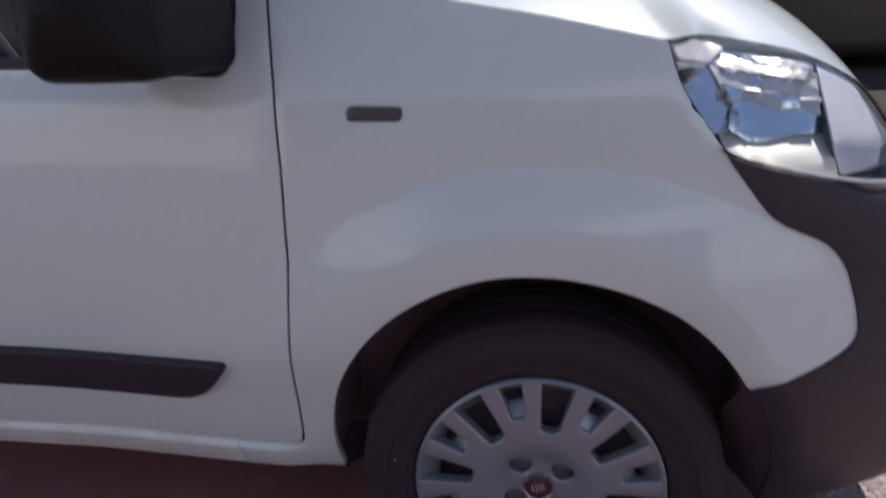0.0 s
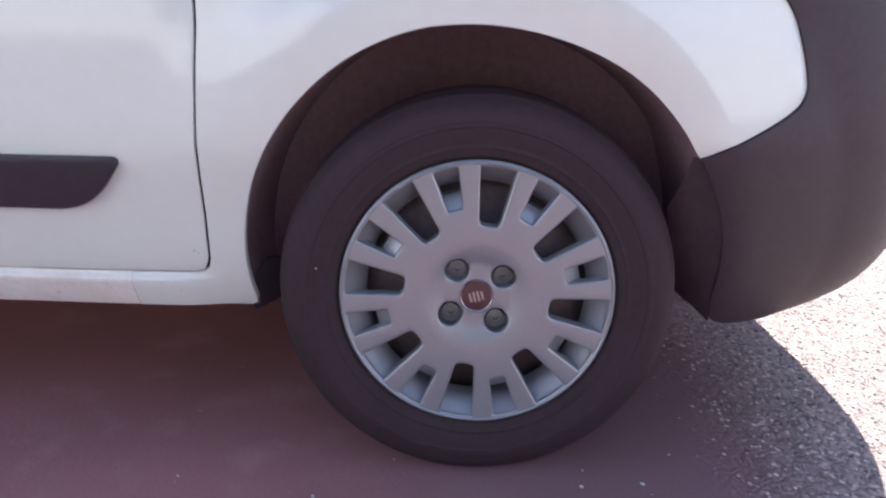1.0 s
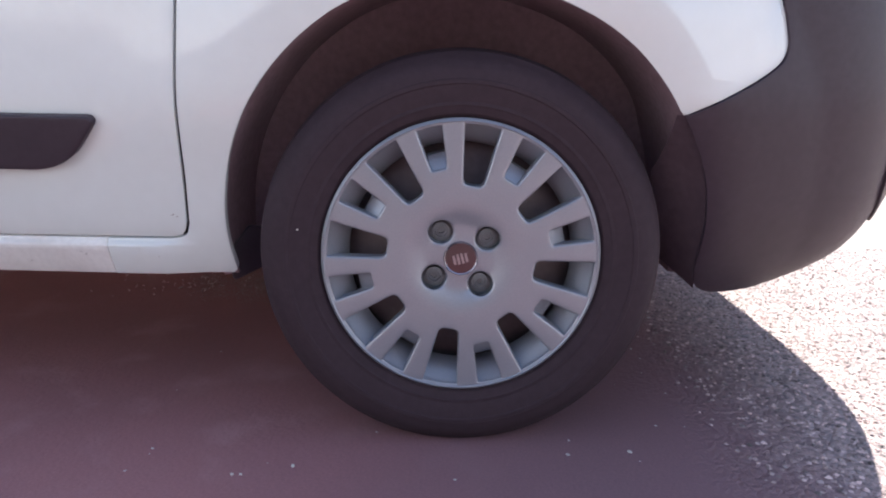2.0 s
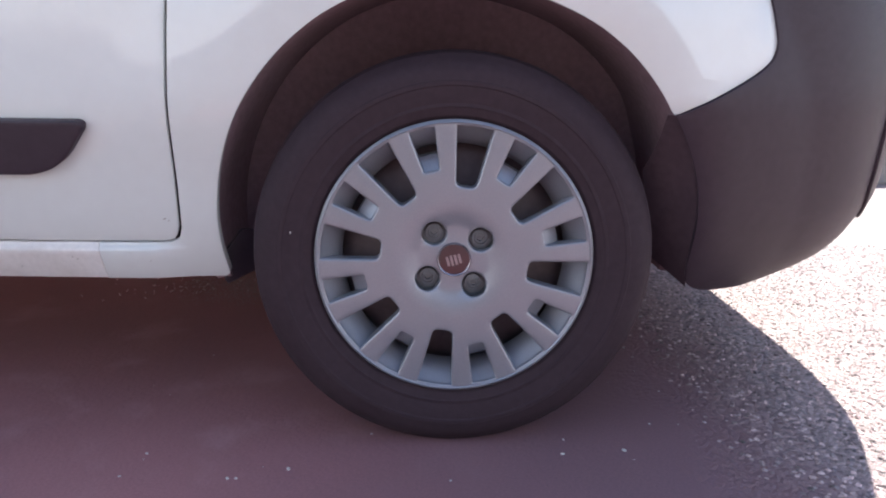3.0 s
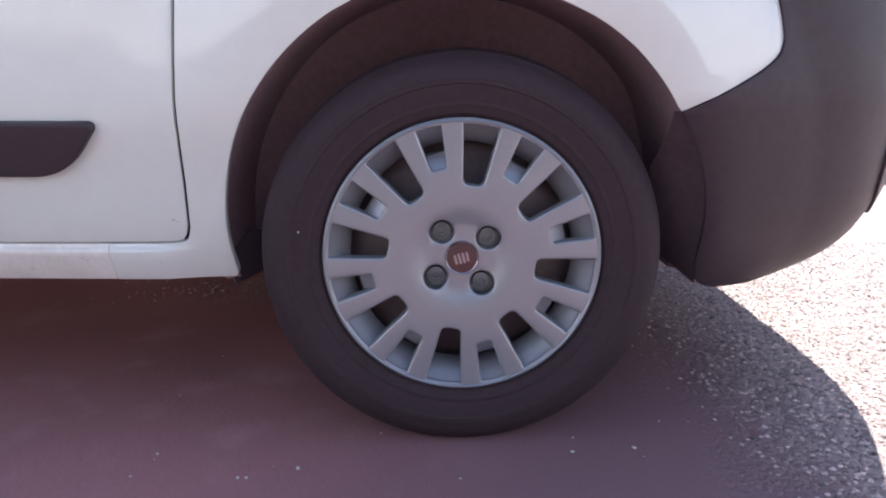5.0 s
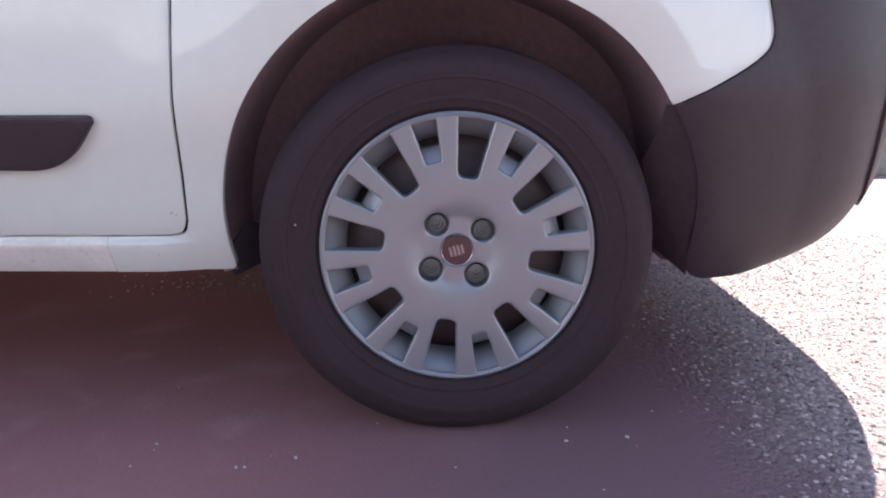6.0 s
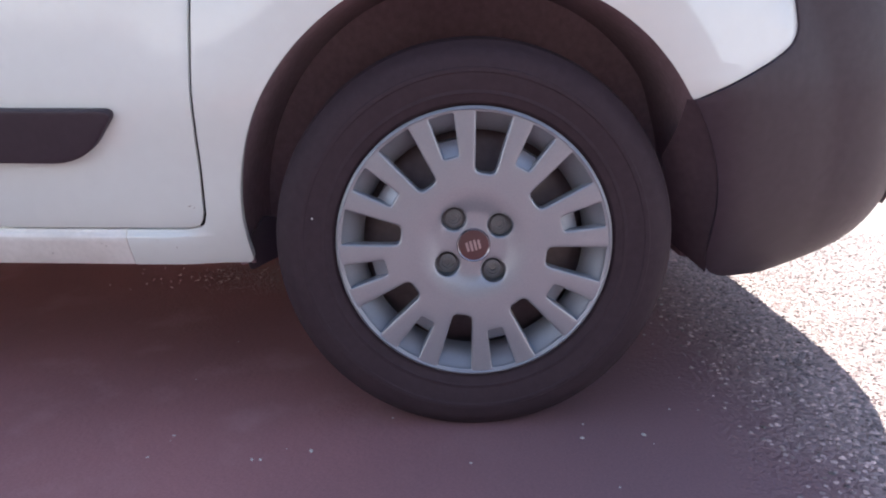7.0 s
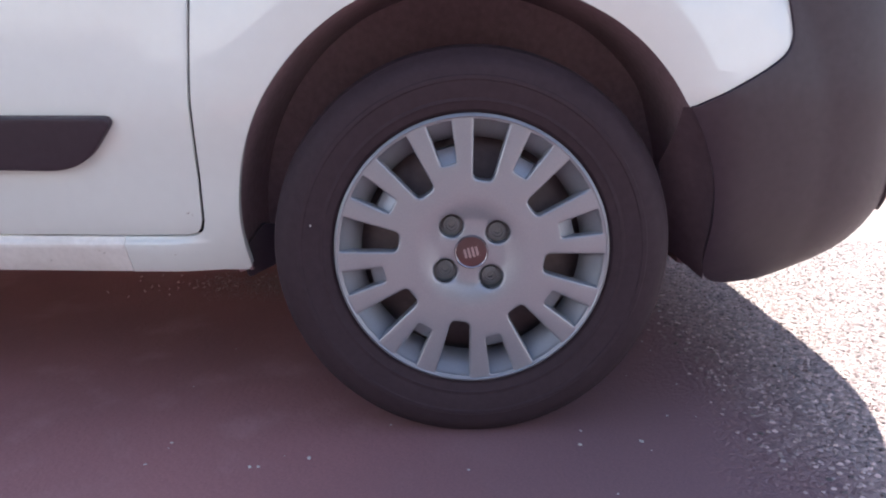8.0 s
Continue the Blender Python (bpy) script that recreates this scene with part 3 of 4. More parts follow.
# front bumper
LAMP_LOW = [(0.238, 0.870), (0.257, 0.856), (0.308, 0.840), (0.37, 0.826), (0.43, 0.815), (0.475, 0.812), (0.498, 0.819), (0.511, 0.837)]
low_arch = [(0.309, 0.508), (0.330, 0.472), (0.347, 0.435), (0.360, 0.395), (0.367, 0.35), (0.369, 0.31), (0.369, 0.275), (0.372, 0.25), (0.382, 0.232), (0.40, 0.22), (0.42, 0.214)]
bumper_loop = curve(low_arch, 4)
bumper_loop = on_skin(bumper_loop)
bumper_loop += [(0.55, 0.207), (0.75, 0.20), (X0 + WRAP, 0.20), (X0 + WRAP, 0.826)]
tail = [(unwrap(x, z - 0.003), z - 0.003) for x, z in curve(LAMP_LOW, 4)]
bumper_loop += [(tail[-1][0] + 0.1, 0.83)] + tail[::-1] + on_skin([(x + 0.0025, z - 0.0025) for x, z in curve(BUMPER_LINE, 5)])[1:-1]


def bumper_place(s, z):
    """The bumper's skin; its top rolls inwards to a shoulder under the headlamp."""
    p = Vector(skin(s, z))
    if s > 0.2:
        p.y -= 0.004
    top = float(np.interp(p.x, [q[0] for q in LAMP_LOW], [q[1] for q in LAMP_LOW]))
    k = min(1.0, max(0.0, 1 - (top - z) / 0.045)) * min(1.0, max(0.0, (p.x - 0.34) / 0.12))
    p += Vector((-0.35, 0.8, 0.0)) * 0.024 * k * k
    return tuple(p)


bumper = part("front_bumper", sheet(bumper_loop, [], bumper_place, 0.018, 0.03), PLASTIC, van, "grained black plastic front bumper", 50)

# the bumper's edge turns inwards along the wheel arch
rows = []
for x, z in curve(low_arch[:8], 5):
    y = bumper_place(unwrap(x, z), z)[1]
    low = min(1.0, max(0.0, (0.36 - z) / 0.11))
    turn = min(1.0, max(0.0, (0.508 - z) / 0.09))
    back = 0.006 + 0.054 * turn
    rows.append([(x - back * k + 0.003 * (1 - k), y + 0.007 + (0.012 + 0.053 * turn) * k ** 0.8, z + 0.034 * low * k - 0.020 * low ** 2 * (1 - k)) for k in (0.0, 0.12, 0.3, 0.55, 0.8, 1.0)])
part("arch_return", loft(rows), VEILED_PLASTIC, bumper, "inner edge of the bumper at the wheel arch, lifted with lens veil")

# lower grille frame across the nose
GR0 = X0 + WRAP * 0.44
grille_loop = rounded([(GR0, 0.375), (GR0 + 0.08, 0.315), (X0 + WRAP, 0.30), (X0 + WRAP, 0.70), (GR0 + 0.02, 0.70)], [0.03, 0.03, 0, 0, 0.02])
grille = part("lower_grille", sheet(grille_loop, [], lambda u, v: tuple(Vector(skin(u, v)) + Vector((0.007, -0.004, 0))), 0.03, 0.02), PLASTIC, van, "black lower grille frame")

# headlamp
lamp_outline = on_skin(curve(LAMP_REAR, 5)) + on_skin(curve(LAMP_LOW, 5)[1:]) + on_skin(curve(LAMP_TOP, 5))[::-1][:-1]
cent = np.mean(np.array(lamp_outline), 0)
lamp_small = [tuple(np.array(p) + (cent - np.array(p)) * 0.02) for p in lamp_outline]
lens = part("headlamp", sheet(lamp_small, [], lambda s, z: tuple(Vector(skin(s, z)) + Vector((0.003, -0.004, 0.001))), 0.02, 0.004, flip=False), LENS, van, "clear headlamp with chrome reflector")
lens.visible_shadow = False


def bucket(s, z):
    """The headlamp's bowl, behind its lens."""
    p = Vector(skin(s, z))
    d = Vector(((s - cent[0]) / 0.26, (z - cent[1]) / 0.10))
    k = max(0.0, 1 - d.length_squared)
    return tuple(p + Vector((-0.1, 1.0, -0.05)) * (0.02 + 0.13 * k ** 0.5))


part("reflector", sheet(lamp_outline, [], bucket, 0.018, 0.004, bevel=0.0), LAMP_SATIN, lens, "satin silver reflector bowl", 20)


def lamp_plate(name, loop, off, z0, tilt, mat, label):
    """A plate inside the headlamp, off metres behind the lens; tilt: how much deeper it lies for each metre up."""
    def place(x, z):
        return (x, skin(unwrap(x, z), z)[1] + off + max(-off + 0.004, (z - z0) * tilt), z)
    part(name, sheet(rounded(loop, 0.006), [], place, 0.012, 0.004, bevel=0.0008), mat, lens, label)


lamp_plate("upper_shelf", [(0.180, 0.973), (0.229, 0.965), (0.317, 0.950), (0.377, 0.940), (0.387, 0.959), (0.287, 0.988), (0.223, 1.001), (0.169, 1.001)], 0.003, 0.945, 0.35, LAMP_SATIN, "bright upper shelf of the lamp")
lamp_plate("corner_shelf", [(0.173, 0.997), (0.216, 0.999), (0.262, 0.985), (0.236, 0.967), (0.181, 0.982)], 0.004, 0.985, 0.1, LAMP_MATT, "pale corner of the lamp")
lamp_plate("main_facet", [(0.256, 0.884), (0.288, 0.864), (0.348, 0.874), (0.393, 0.874), (0.394, 0.895), (0.343, 0.909), (0.267, 0.917)], 0.022, 0.912, -0.50, LAMP_CHROME, "chrome lower reflector facet")
lamp_plate("upper_facet", [(0.263, 0.917), (0.343, 0.909), (0.388, 0.896), (0.390, 0.945), (0.326, 0.954), (0.237, 0.964)], 0.012, 0.955, -0.25, LAMP_MATT, "grey silver upper facet")
lamp_plate("lower_ledge", [(0.247, 0.888), (0.284, 0.869), (0.347, 0.879), (0.390, 0.876), (0.398, 0.818), (0.370, 0.823), (0.307, 0.837), (0.252, 0.856)], 0.016, 0.845, 1.5, MATT, "bright lower ledge of the lamp")
lamp_plate("indicator_plate", [(0.394, 0.964), (0.424, 0.950), (0.452, 0.922), (0.474, 0.862), (0.464, 0.832), (0.436, 0.828), (0.403, 0.825), (0.392, 0.868), (0.392, 0.902)], 0.010, 0.890, 0.0, LILAC, "grey silver indicator housing")


def flat_facet(name, loop, slope, mat, label):
    """A flat facet leaning back by slope, as close behind the lens as it can lie."""
    def plane(x, z):
        return slope[0] * (x - 0.2) + slope[1] * (z - 0.9)
    back = max(skin(unwrap(x, z), z)[1] - plane(x, z) for x, z in loop) + 0.006
    part(name, sheet(rounded(loop, 0.002), [], lambda x, z: (x, back + plane(x, z), z), 0.012, 0.004, bevel=0.0008), mat, lens, label)


flat_facet("end_facet", [(0.458, 0.908), (0.496, 0.856), (0.478, 0.844)], (0.25, 0.5), MATT, "pale end facet of the lamp")
flat_facet("side_mirror_facet", [(0.234, 0.874), (0.262, 0.876), (0.272, 0.906), (0.244, 0.968), (0.172, 0.986), (0.184, 0.946)], (0.05, 0.66), LAMP_CHROME, "chrome side facet")


# the reflector's upper part is broken into small steps of different tilt
steps = random.Random(12)
for row in range(3):
    for col in range(5):
        def corner(i, j):
            u, v = i / 5, j / 3
            top, low = 0.982 - 0.036 * u, 0.918 - 0.016 * u
            return (0.246 + 0.138 * u + 0.010 * v + 0.004 * math.sin(5 * i + 3 * j), low + (top - low) * v + 0.003 * math.sin(4 * i - 5 * j))
        quad = [corner(col + 0.04, row + 0.05), corner(col + 0.96, row + 0.05), corner(col + 0.96, row + 0.95), corner(col + 0.04, row + 0.95)]
        mat = steps.choice((LAMP_MATT, LAMP_SATIN, LAMP_MATT, LAMP_CHROME))
        flat_facet("reflector_step", quad, (steps.uniform(-0.5, 0.5), steps.uniform(-0.3, 0.9)), mat, "")


def lamp_at(x, z, off):
    return (x, skin(unwrap(x, z), z)[1] + off, z)


for k, z in enumerate((0.947, 0.936, 0.925)):
    part("facet_rib", tube([lamp_at(0.245 + 0.012 * k, z + 0.006, 0.036), lamp_at(0.30, z, 0.034), lamp_at(0.34 + 0.008 * k, z - 0.004, 0.034)], 0.0022, 6), MATT if k != 1 else CHROME, lens)
part("bulb_shield", lathe([(0.0, -0.012), (0.006, -0.011), (0.008, -0.006), (0.008, 0.012)], 16, lamp_at(0.353, 0.925, 0.04)), CHROME, lens, "chrome bulb shield")
strut = curve([lamp_at(0.380, 0.946, 0.030), lamp_at(0.389, 0.915, 0.026), lamp_at(0.393, 0.893, 0.024), lamp_at(0.402, 0.866, 0.022), lamp_at(0.398, 0.834, 0.020)], 4)
part("divider", tube(strut, 0.0048), SEAM, lens, "dark divider bar")
lip_line = [tuple(Vector(skin(*q)) + Vector((0.001, -0.004, 0.003))) for q in on_skin(curve(LAMP_LOW, 5)[12:-3])]
part("lens_lip", tube(lip_line, 0.0022, 8), LILAC, lens, "pale lower lip of the lens")
edge_line = [tuple(Vector(skin(*q)) + Vector((0, 0.003, 0))) for q in lamp_outline]
part("lamp_seal", tube(edge_line + edge_line[:1], 0.0018, 6), SEAM, lens, "dark seal round the lamp")

# wheel-arch liner
rows = []
for a in [-14 + 211 * i / 60 for i in range(61)]:
    r = arch_r(a) + 0.006 - 0.009 * min(1.0, max(0.0, (30 - a) / 10))
    c, s_ = math.cos(radians(a)), math.sin(radians(a))
    deep = min(1.0, max(0.0, (25 - a) / 12))
    ya = side_y(r * c, ARCH_Z + r * s_) + 0.011 + 0.07 * deep
    ro = r + 0.03 - 0.028 * min(1.0, max(0.0, (32 - a) / 7))
    yo = side_y(ro * c, ARCH_Z + ro * s_) + 0.024 + 0.08 * deep
    rows.append([(ro * c, yo, ARCH_Z + ro * s_)] + [(r * c, y, ARCH_Z + r * s_) for y in (ya, ya + 0.02, max(0.09, ya + 0.03), 0.16, 0.26)] + [(0.20 * c, 0.275, ARCH_Z + 0.20 * s_), (0.04 * c, 0.28, ARCH_Z + 0.04 * s_)])
liner = part("arch_liner", loft(rows), LINER, van, "dark wheel-arch liner, lifted with lens veil")
# rear lower flap of the liner
flap_2d = rounded([(-0.372, 0.275), (-0.340, 0.32), (-0.27, 0.30), (-0.29, 0.262), (-0.335, 0.245), (-0.366, 0.232)], 0.006)
part("mud_flap", sheet(flap_2d, [], lambda x, z: (x, 0.10 + (x + 0.372) * 0.6, z), 0.02, 0.008), PLASTIC, van, "short black mud flap")

for ob in (wing, door, rear, sill, liner):
    mirrored(ob, van)
left_lens = mirrored(lens, van)
mirrored(bumper, van)
mirrored(grille, van)
mirrored(bonnet, van)
left_door_glass = mirrored(pane, van)
left_door_glass.visible_shadow = False

# unseen plate, added to stop sunlight passing through the hollow nose
tray_edge = [Vector(skin(X0 + WRAP * i / 14, 0.245)) for i in range(15)]
tray = [(0.36, 0.16)] + [(p.x - 0.03, p.y + 0.03) for p in tray_edge if p.x > 0.40]
tray += [(x, 2 * MIDDLE - y) for x, y in tray[::-1]]
part("undertray", sheet(tray, [], lambda x, y: (x, y, 0.235), 0.08, 0.012, flip=True), LINER, van, "unseen black undertray, keeps sun out behind the bumper")

# roof, windscreen, tail and floor
def arc(x, z0, y0, rise, n=16):
    return [(x, y0 + (2 * MIDDLE - 2 * y0) * i / n, z0 + rise * (1 - (2 * i / n - 1) ** 4)) for i in range(n + 1)]


roof_rows = [arc(-0.86, 1.57, 0.185, 0.06), arc(-1.0, 1.60, 0.19, 0.075), arc(-1.42, 1.62, 0.195, 0.09), arc(-2.3, 1.64, 0.2, 0.09), arc(-3.0, 1.64, 0.2, 0.07)]
part("roof", loft(roof_rows), PAINT, van, "white painted roof")
screen = part("windscreen", loft([arc(-0.43, 1.125, 0.075, 0.075), arc(-0.64, 1.35, 0.13, 0.06), arc(-0.86, 1.57, 0.185, 0.06)]), WINDOW, van, "windscreen")
screen.visible_shadow = False
part("tail_panel", loft([arc(-3.0, 1.64, 0.2, 0.07), arc(-3.06, 1.5, 0.17, 0.0), arc(-3.12, 0.9, 0.005, 0.0), arc(-3.10, 0.36, 0.03, 0.0)]), PAINT, van, "white painted rear doors")
# the floor pan is unseen; made pale to bounce light onto the ground below
b = bmesh.new()
box(b, (-3.08, 0.30, 0.315), (0.42, 2 * MIDDLE - 0.30, 0.345), 0.01)
box(b, (-2.1, 0.10, 0.300), (-0.40, 2 * MIDDLE - 0.10, 0.330), 0.008)
part("underbody", b, FLOORPAN, van, "unseen floor pan, made pale to bounce light")
b = bmesh.new()
box(b, (-1.45, 0.12, 0.30), (-1.43, 2 * MIDDLE - 0.12, 1.60), 0.004)
box(b, (-0.52, 0.16, 0.85), (-0.42, 2 * MIDDLE - 0.16, 1.06), 0.03)
box(b, (-1.30, 0.22, 0.45), (-1.10, 0.68, 1.35), 0.05)
part("cab_lining", b, INTERIOR, van, "dark cab interior with a seat")
part("seat_belt", tube([(-1.12, 0.16, 1.35), (-0.98, 0.14, 1.15), (-0.88, 0.13, 1.0), (-0.84, 0.13, 0.95)], 0.007, 6), WEBBING, van, "pale seat belt webbing")

# door mirror
mir = bmesh.new()
rows = []
for k in range(13):
    v = k / 12
    y = 0.03 - 0.235 * v
    r = math.sin(math.pi * (0.16 + 0.84 * min(1, (1 - v) * 4 + 0.0)) / 2 + 0.0) if v > 0.75 else 1.0
    h = 0.121 * (0.96 - 0.06 * v) * r
    w = 0.090 * r
    cx, cz = -0.533 - 0.03 * v, 1.095
    rows.append([(cx + w * abs(math.cos(a)) ** 0.27 * (1 if math.cos(a) > 0 else -1), y, cz + h * abs(math.sin(a)) ** 0.27 * (1 if math.sin(a) > 0 else -1)) for a in [2 * math.pi * i / 28 for i in range(28)]])
mir = loft(rows, True)
mir.faces.new(list(mir.verts)[-28:])
part("door_mirror", mir, GLOSS, door, "black plastic door mirror", 50)


# ---- wheels ----
def slot(a, half, r0, r1, corner):
    """A slot of the wheel cover: a wedge with rounded inner corners."""
    q = []
    w0, w1 = half
    c, s_ = math.cos(a), math.sin(a)
    for r, w in ((r0, -w0), (r1, -w1), (r1 + 0.002, 0), (r1, w1), (r0, w0)):
        q.append((r * c - w * s_, r * s_ + w * c))
    return rounded(q, [corner, 0.006, 0.0, 0.006, corner], 4)


def cover_y(u, v):
    r = math.hypot(u, v)
    y = float(np.interp(r, [0.0, 0.050, 0.066, 0.083, 0.12, 0.19, 0.197, 0.2005, 0.2035, 0.2055],
                        [0.003, 0.003, -0.003, -0.0068, -0.0075, -0.0068, -0.0068, -0.0068, -0.0068, -0.0068]))
    return y


def make_wheel(x, parent):
    disc = lathe([(0.205, 0.012), (0.202, 0.024), (0.192, 0.06), (0.185, 0.075), (0.17, 0.06), (0.12, 0.05), (0.05, 0.04), (0.0, 0.04)], 64)
    w = part("wheel", disc, STEEL, parent, "front wheel with a silver spoked cover")
    # tyre
    prof = [(0.196, 0.016), (0.204, 0.004), (0.212, -0.004), (0.222, -0.0075), (0.2235, -0.009), (0.227, -0.009), (0.2285, -0.0085),
            (0.240, -0.0115), (0.252, -0.0125), (0.2535, -0.0140), (0.259, -0.0140), (0.2605, -0.0125), (0.272, -0.0105), (0.280, -0.006), (0.287, -0.001),
            (0.290, 0.003), (0.297, 0.010), (0.301, 0.022), (0.303, 0.04), (0.303, 0.055), (0.296, 0.056), (0.296, 0.064), (0.3035, 0.065), (0.304, 0.085), (0.296, 0.086),
            (0.296, 0.094), (0.304, 0.095), (0.3035, 0.115), (0.296, 0.116), (0.296, 0.124), (0.303, 0.125), (0.302, 0.15), (0.293, 0.172), (0.25, 0.185), (0.2, 0.17)]
    part("tyre", lathe(prof, 120), RUBBER, w, "black tyre, tinted with lens veil", 25)
    ph = radians(36.8)
    sp = radians(36.2)
    big = [slot(sp + k * math.pi / 4, (0.0172, 0.0298), 0.1068, 0.1985, 0.012) for k in range(8)]
    short = [slot(sp + math.pi / 8 + k * math.pi / 4, (0.0142, 0.0218), 0.1328, 0.1985, 0.007) for k in range(8)]
    wells = [[(0.049 * math.cos(ph + k * math.pi / 2) + 0.0212 * math.cos(t), 0.049 * math.sin(ph + k * math.pi / 2) + 0.0212 * math.sin(t))
              for t in [2 * math.pi * i / 20 for i in range(20)]] for k in range(4)]
    rim = [(0.2032 * math.cos(t), 0.2032 * math.sin(t)) for t in [2 * math.pi * i / 144 for i in range(144)]]
    bm2 = sheet(rim, big + short + wells, lambda u, v: (u, cover_y(u, v), v), 0.008, 0.004, 0.022, 0.0, edge_step=0.005, bevel=0.0032)
    part("wheel_cover", bm2, SILVER, w, "silver plastic wheel cover with spokes", 40)
    cup = lathe([(0.2058, 0.012), (0.2056, 0.000), (0.2048, -0.0055), (0.2036, -0.0080), (0.2020, -0.0088), (0.2006, -0.0078), (0.1996, -0.0045), (0.1930, 0.004), (0.1850, 0.013), (0.1770, 0.022), (0.1715, 0.030), (0.1690, 0.040)], 96)
    part("cover_rim", cup, SILVER, w, "silver rolled rim of the cover", 50)
    # sloped floors seen in the short slots
    for k in range(8):
        a = sp + math.pi / 8 + k * math.pi / 4
        c, s_ = math.cos(a), math.sin(a)
        rows = []
        for r, y in ((0.1335, -0.001), (0.140, 0.004), (0.150, 0.010), (0.1575, 0.018), (0.159, 0.036)):
            rows.append([(r * c - t * s_, y, r * s_ + t * c) for t in (-0.019, 0.0, 0.019)])
        part("slot_floor", loft(rows), SILVER, w)
    for k in range(4):
        a = ph + k * math.pi / 2
        bx = lathe([(0.0196, 0.008), (0.0184, 0.019), (0.0142, 0.019), (0.0132, 0.013), (0.0092, 0.012), (0.0084, 0.015), (0.0048, 0.014), (0.0042, 0.018), (0.0, 0.018)], 24, (0.049 * math.cos(a), 0, 0.049 * math.sin(a)))
        part("wheel_bolt", bx, BOLT, w, "grey recessed wheel bolt")
    b1 = lathe([(0.0258, 0.006), (0.0253, -0.0015), (0.0242, -0.0030), (0.0226, -0.0016)], 40)
    part("badge_ring", b1, WORN_CHROME, w, "worn chrome ring of the centre cap")
    b2 = lathe([(0.0230, -0.0014), (0.012, -0.0026), (0.0, -0.0032)], 40)
    part("centre_cap", b2, RED, w, "dark red enamel centre cap")
    b3 = bmesh.new()
    for i, (du, h0, h1) in enumerate(((-0.0095, -0.007, 0.007), (-0.0035, -0.008, 0.008), (0.0025, -0.008, 0.008), (0.0085, -0.007, 0.007))):
        box(b3, (du - 0.0019, -0.0041, h0), (du + 0.0019, -0.0015, h1), 0.0004)
    bmesh.ops.rotate(b3, cent=(0, 0, 0), matrix=Matrix.Rotation(radians(-14), 3, "Y"), verts=b3.verts)
    part("emblem", b3, EMBLEM, w, "plain pale grey bars on the cap")
    w.location = (x, 0, HUB)
    return w


wheel = make_wheel(0.0, van)


def copy_part(ob, m):
    c = copy_thing(ob, m)
    c.parent = van
    return c


for m in (pose(REAR_X, 0, HUB), pose(0, 2 * MIDDLE, HUB, 0, 0, 180), pose(REAR_X, 2 * MIDDLE, HUB, 0, 0, 180)):
    copy_part(wheel, m)

# paint chips and scuffs on door and sill, a pale dot on the tyre
chip_at = [(door, -0.437, 0.352, 0.0026, 0.0009), (door, -0.431, 0.349, 0.0014, 0.0007), (sill, -0.585, 0.285, 0.0018, 0.0006), (sill, -0.592, 0.289, 0.0014, 0.0005),
           (wing, -0.470, 0.282, 0.0012, 0.0006), (sill, -0.68, 0.27, 0.0014, 0.0006)]
for owner, x, z, a, c in chip_at:
    loop = [(x + a * math.cos(t) * (1 + 0.3 * math.sin(3 * t)), z + c * math.sin(t) + 0.3 * a * math.cos(t)) for t in [2 * math.pi * i / 9 for i in range(9)]]
    lift = 0.0006
    part("paint_chip", sheet(loop, [], lambda u, v: tuple(Vector(skin(u, v)) + Vector((0, -lift, 0))), 0.004, 0.0004, bevel=0.0), CHIP, owner)
part("chalk_dot", lathe([(0.0016, -0.0118), (0.0012, -0.0128), (0.0, -0.0132)], 8, (-0.238, 0, 0.045)), FLECK, wheel)

# ---- beyond the van ----
KERB_Y = 2.62
wall = thing("kerb_wall", "low two-course concrete kerb wall in shade", "kerb", kind="structure")
for i in range(12):
    for c in range(2):
        b = bmesh.new()
        x0 = -3.4 + i * 0.92 + 0.46 * c
        box(b, (x0, KERB_Y + 0.02 * c, 0.13 * c), (x0 + 0.912, KERB_Y + 0.2, 0.13 * c + 0.126), 0.008)
        part("kerb_stone", b, CONCRETE, wall)
bed_loop = [(-12, KERB_Y + 0.2), (1.75, KERB_Y + 0.2), (4.6, 9.0), (-12, 9.0)]
tagged(part("planting_bed", sheet(bed_loop, [], lambda x, y: (x, y, 0.24), 0.8, 0.25), SOIL), "dark bare soil planting bed behind the kerb", "bed", kind="structure")
pave_loop = [(1.76, KERB_Y + 0.2), (14, KERB_Y + 0.2), (14, 9.0), (4.61, 9.0)]
tagged(part("paving", sheet(pave_loop, [], lambda x, y: (x, y, 0.243), 0.8, 0.25), PALE), "pale sunlit paving behind the kerb", "paving", kind="structure")
# unseen pale wall, added for the bright patch mirrored in the door
b = bmesh.new()
box(b, (-22, -14.3, 0.0), (-6.4, -14.0, 5.4), 0.02)
tagged(part("mirrored_pale_wall", b, RENDER), "unseen plain pale wall, added to be mirrored in the van's side", "wall", kind="structure")
# unseen dark wall, added to block low sky and darken the side's reflections
b = bmesh.new()
box(b, (-6.3, -14.4, 0.0), (7.0, -14.1, 5.0), 0.02)
tagged(part("mirrored_dark_wall", b, DARKWALL), "unseen plain dark wall, added to block low sky light", "wall", kind="structure")
# unseen pale wall, added to be mirrored in the front wing
b = bmesh.new()
box(b, (7.1, -14.3, 0.0), (30, -14.0, 4.6), 0.02)
tagged(part("mirrored_pale_wall", b, RENDER), "unseen plain pale wall, added to be mirrored in the van's side", "wall", kind="structure")

# tall dark wall, added out of view to dull the sky mirrored in the bonnet
b = bmesh.new()
box(b, (-26, 10.4, 0.0), (26, 10.7, 8.0), 0.02)
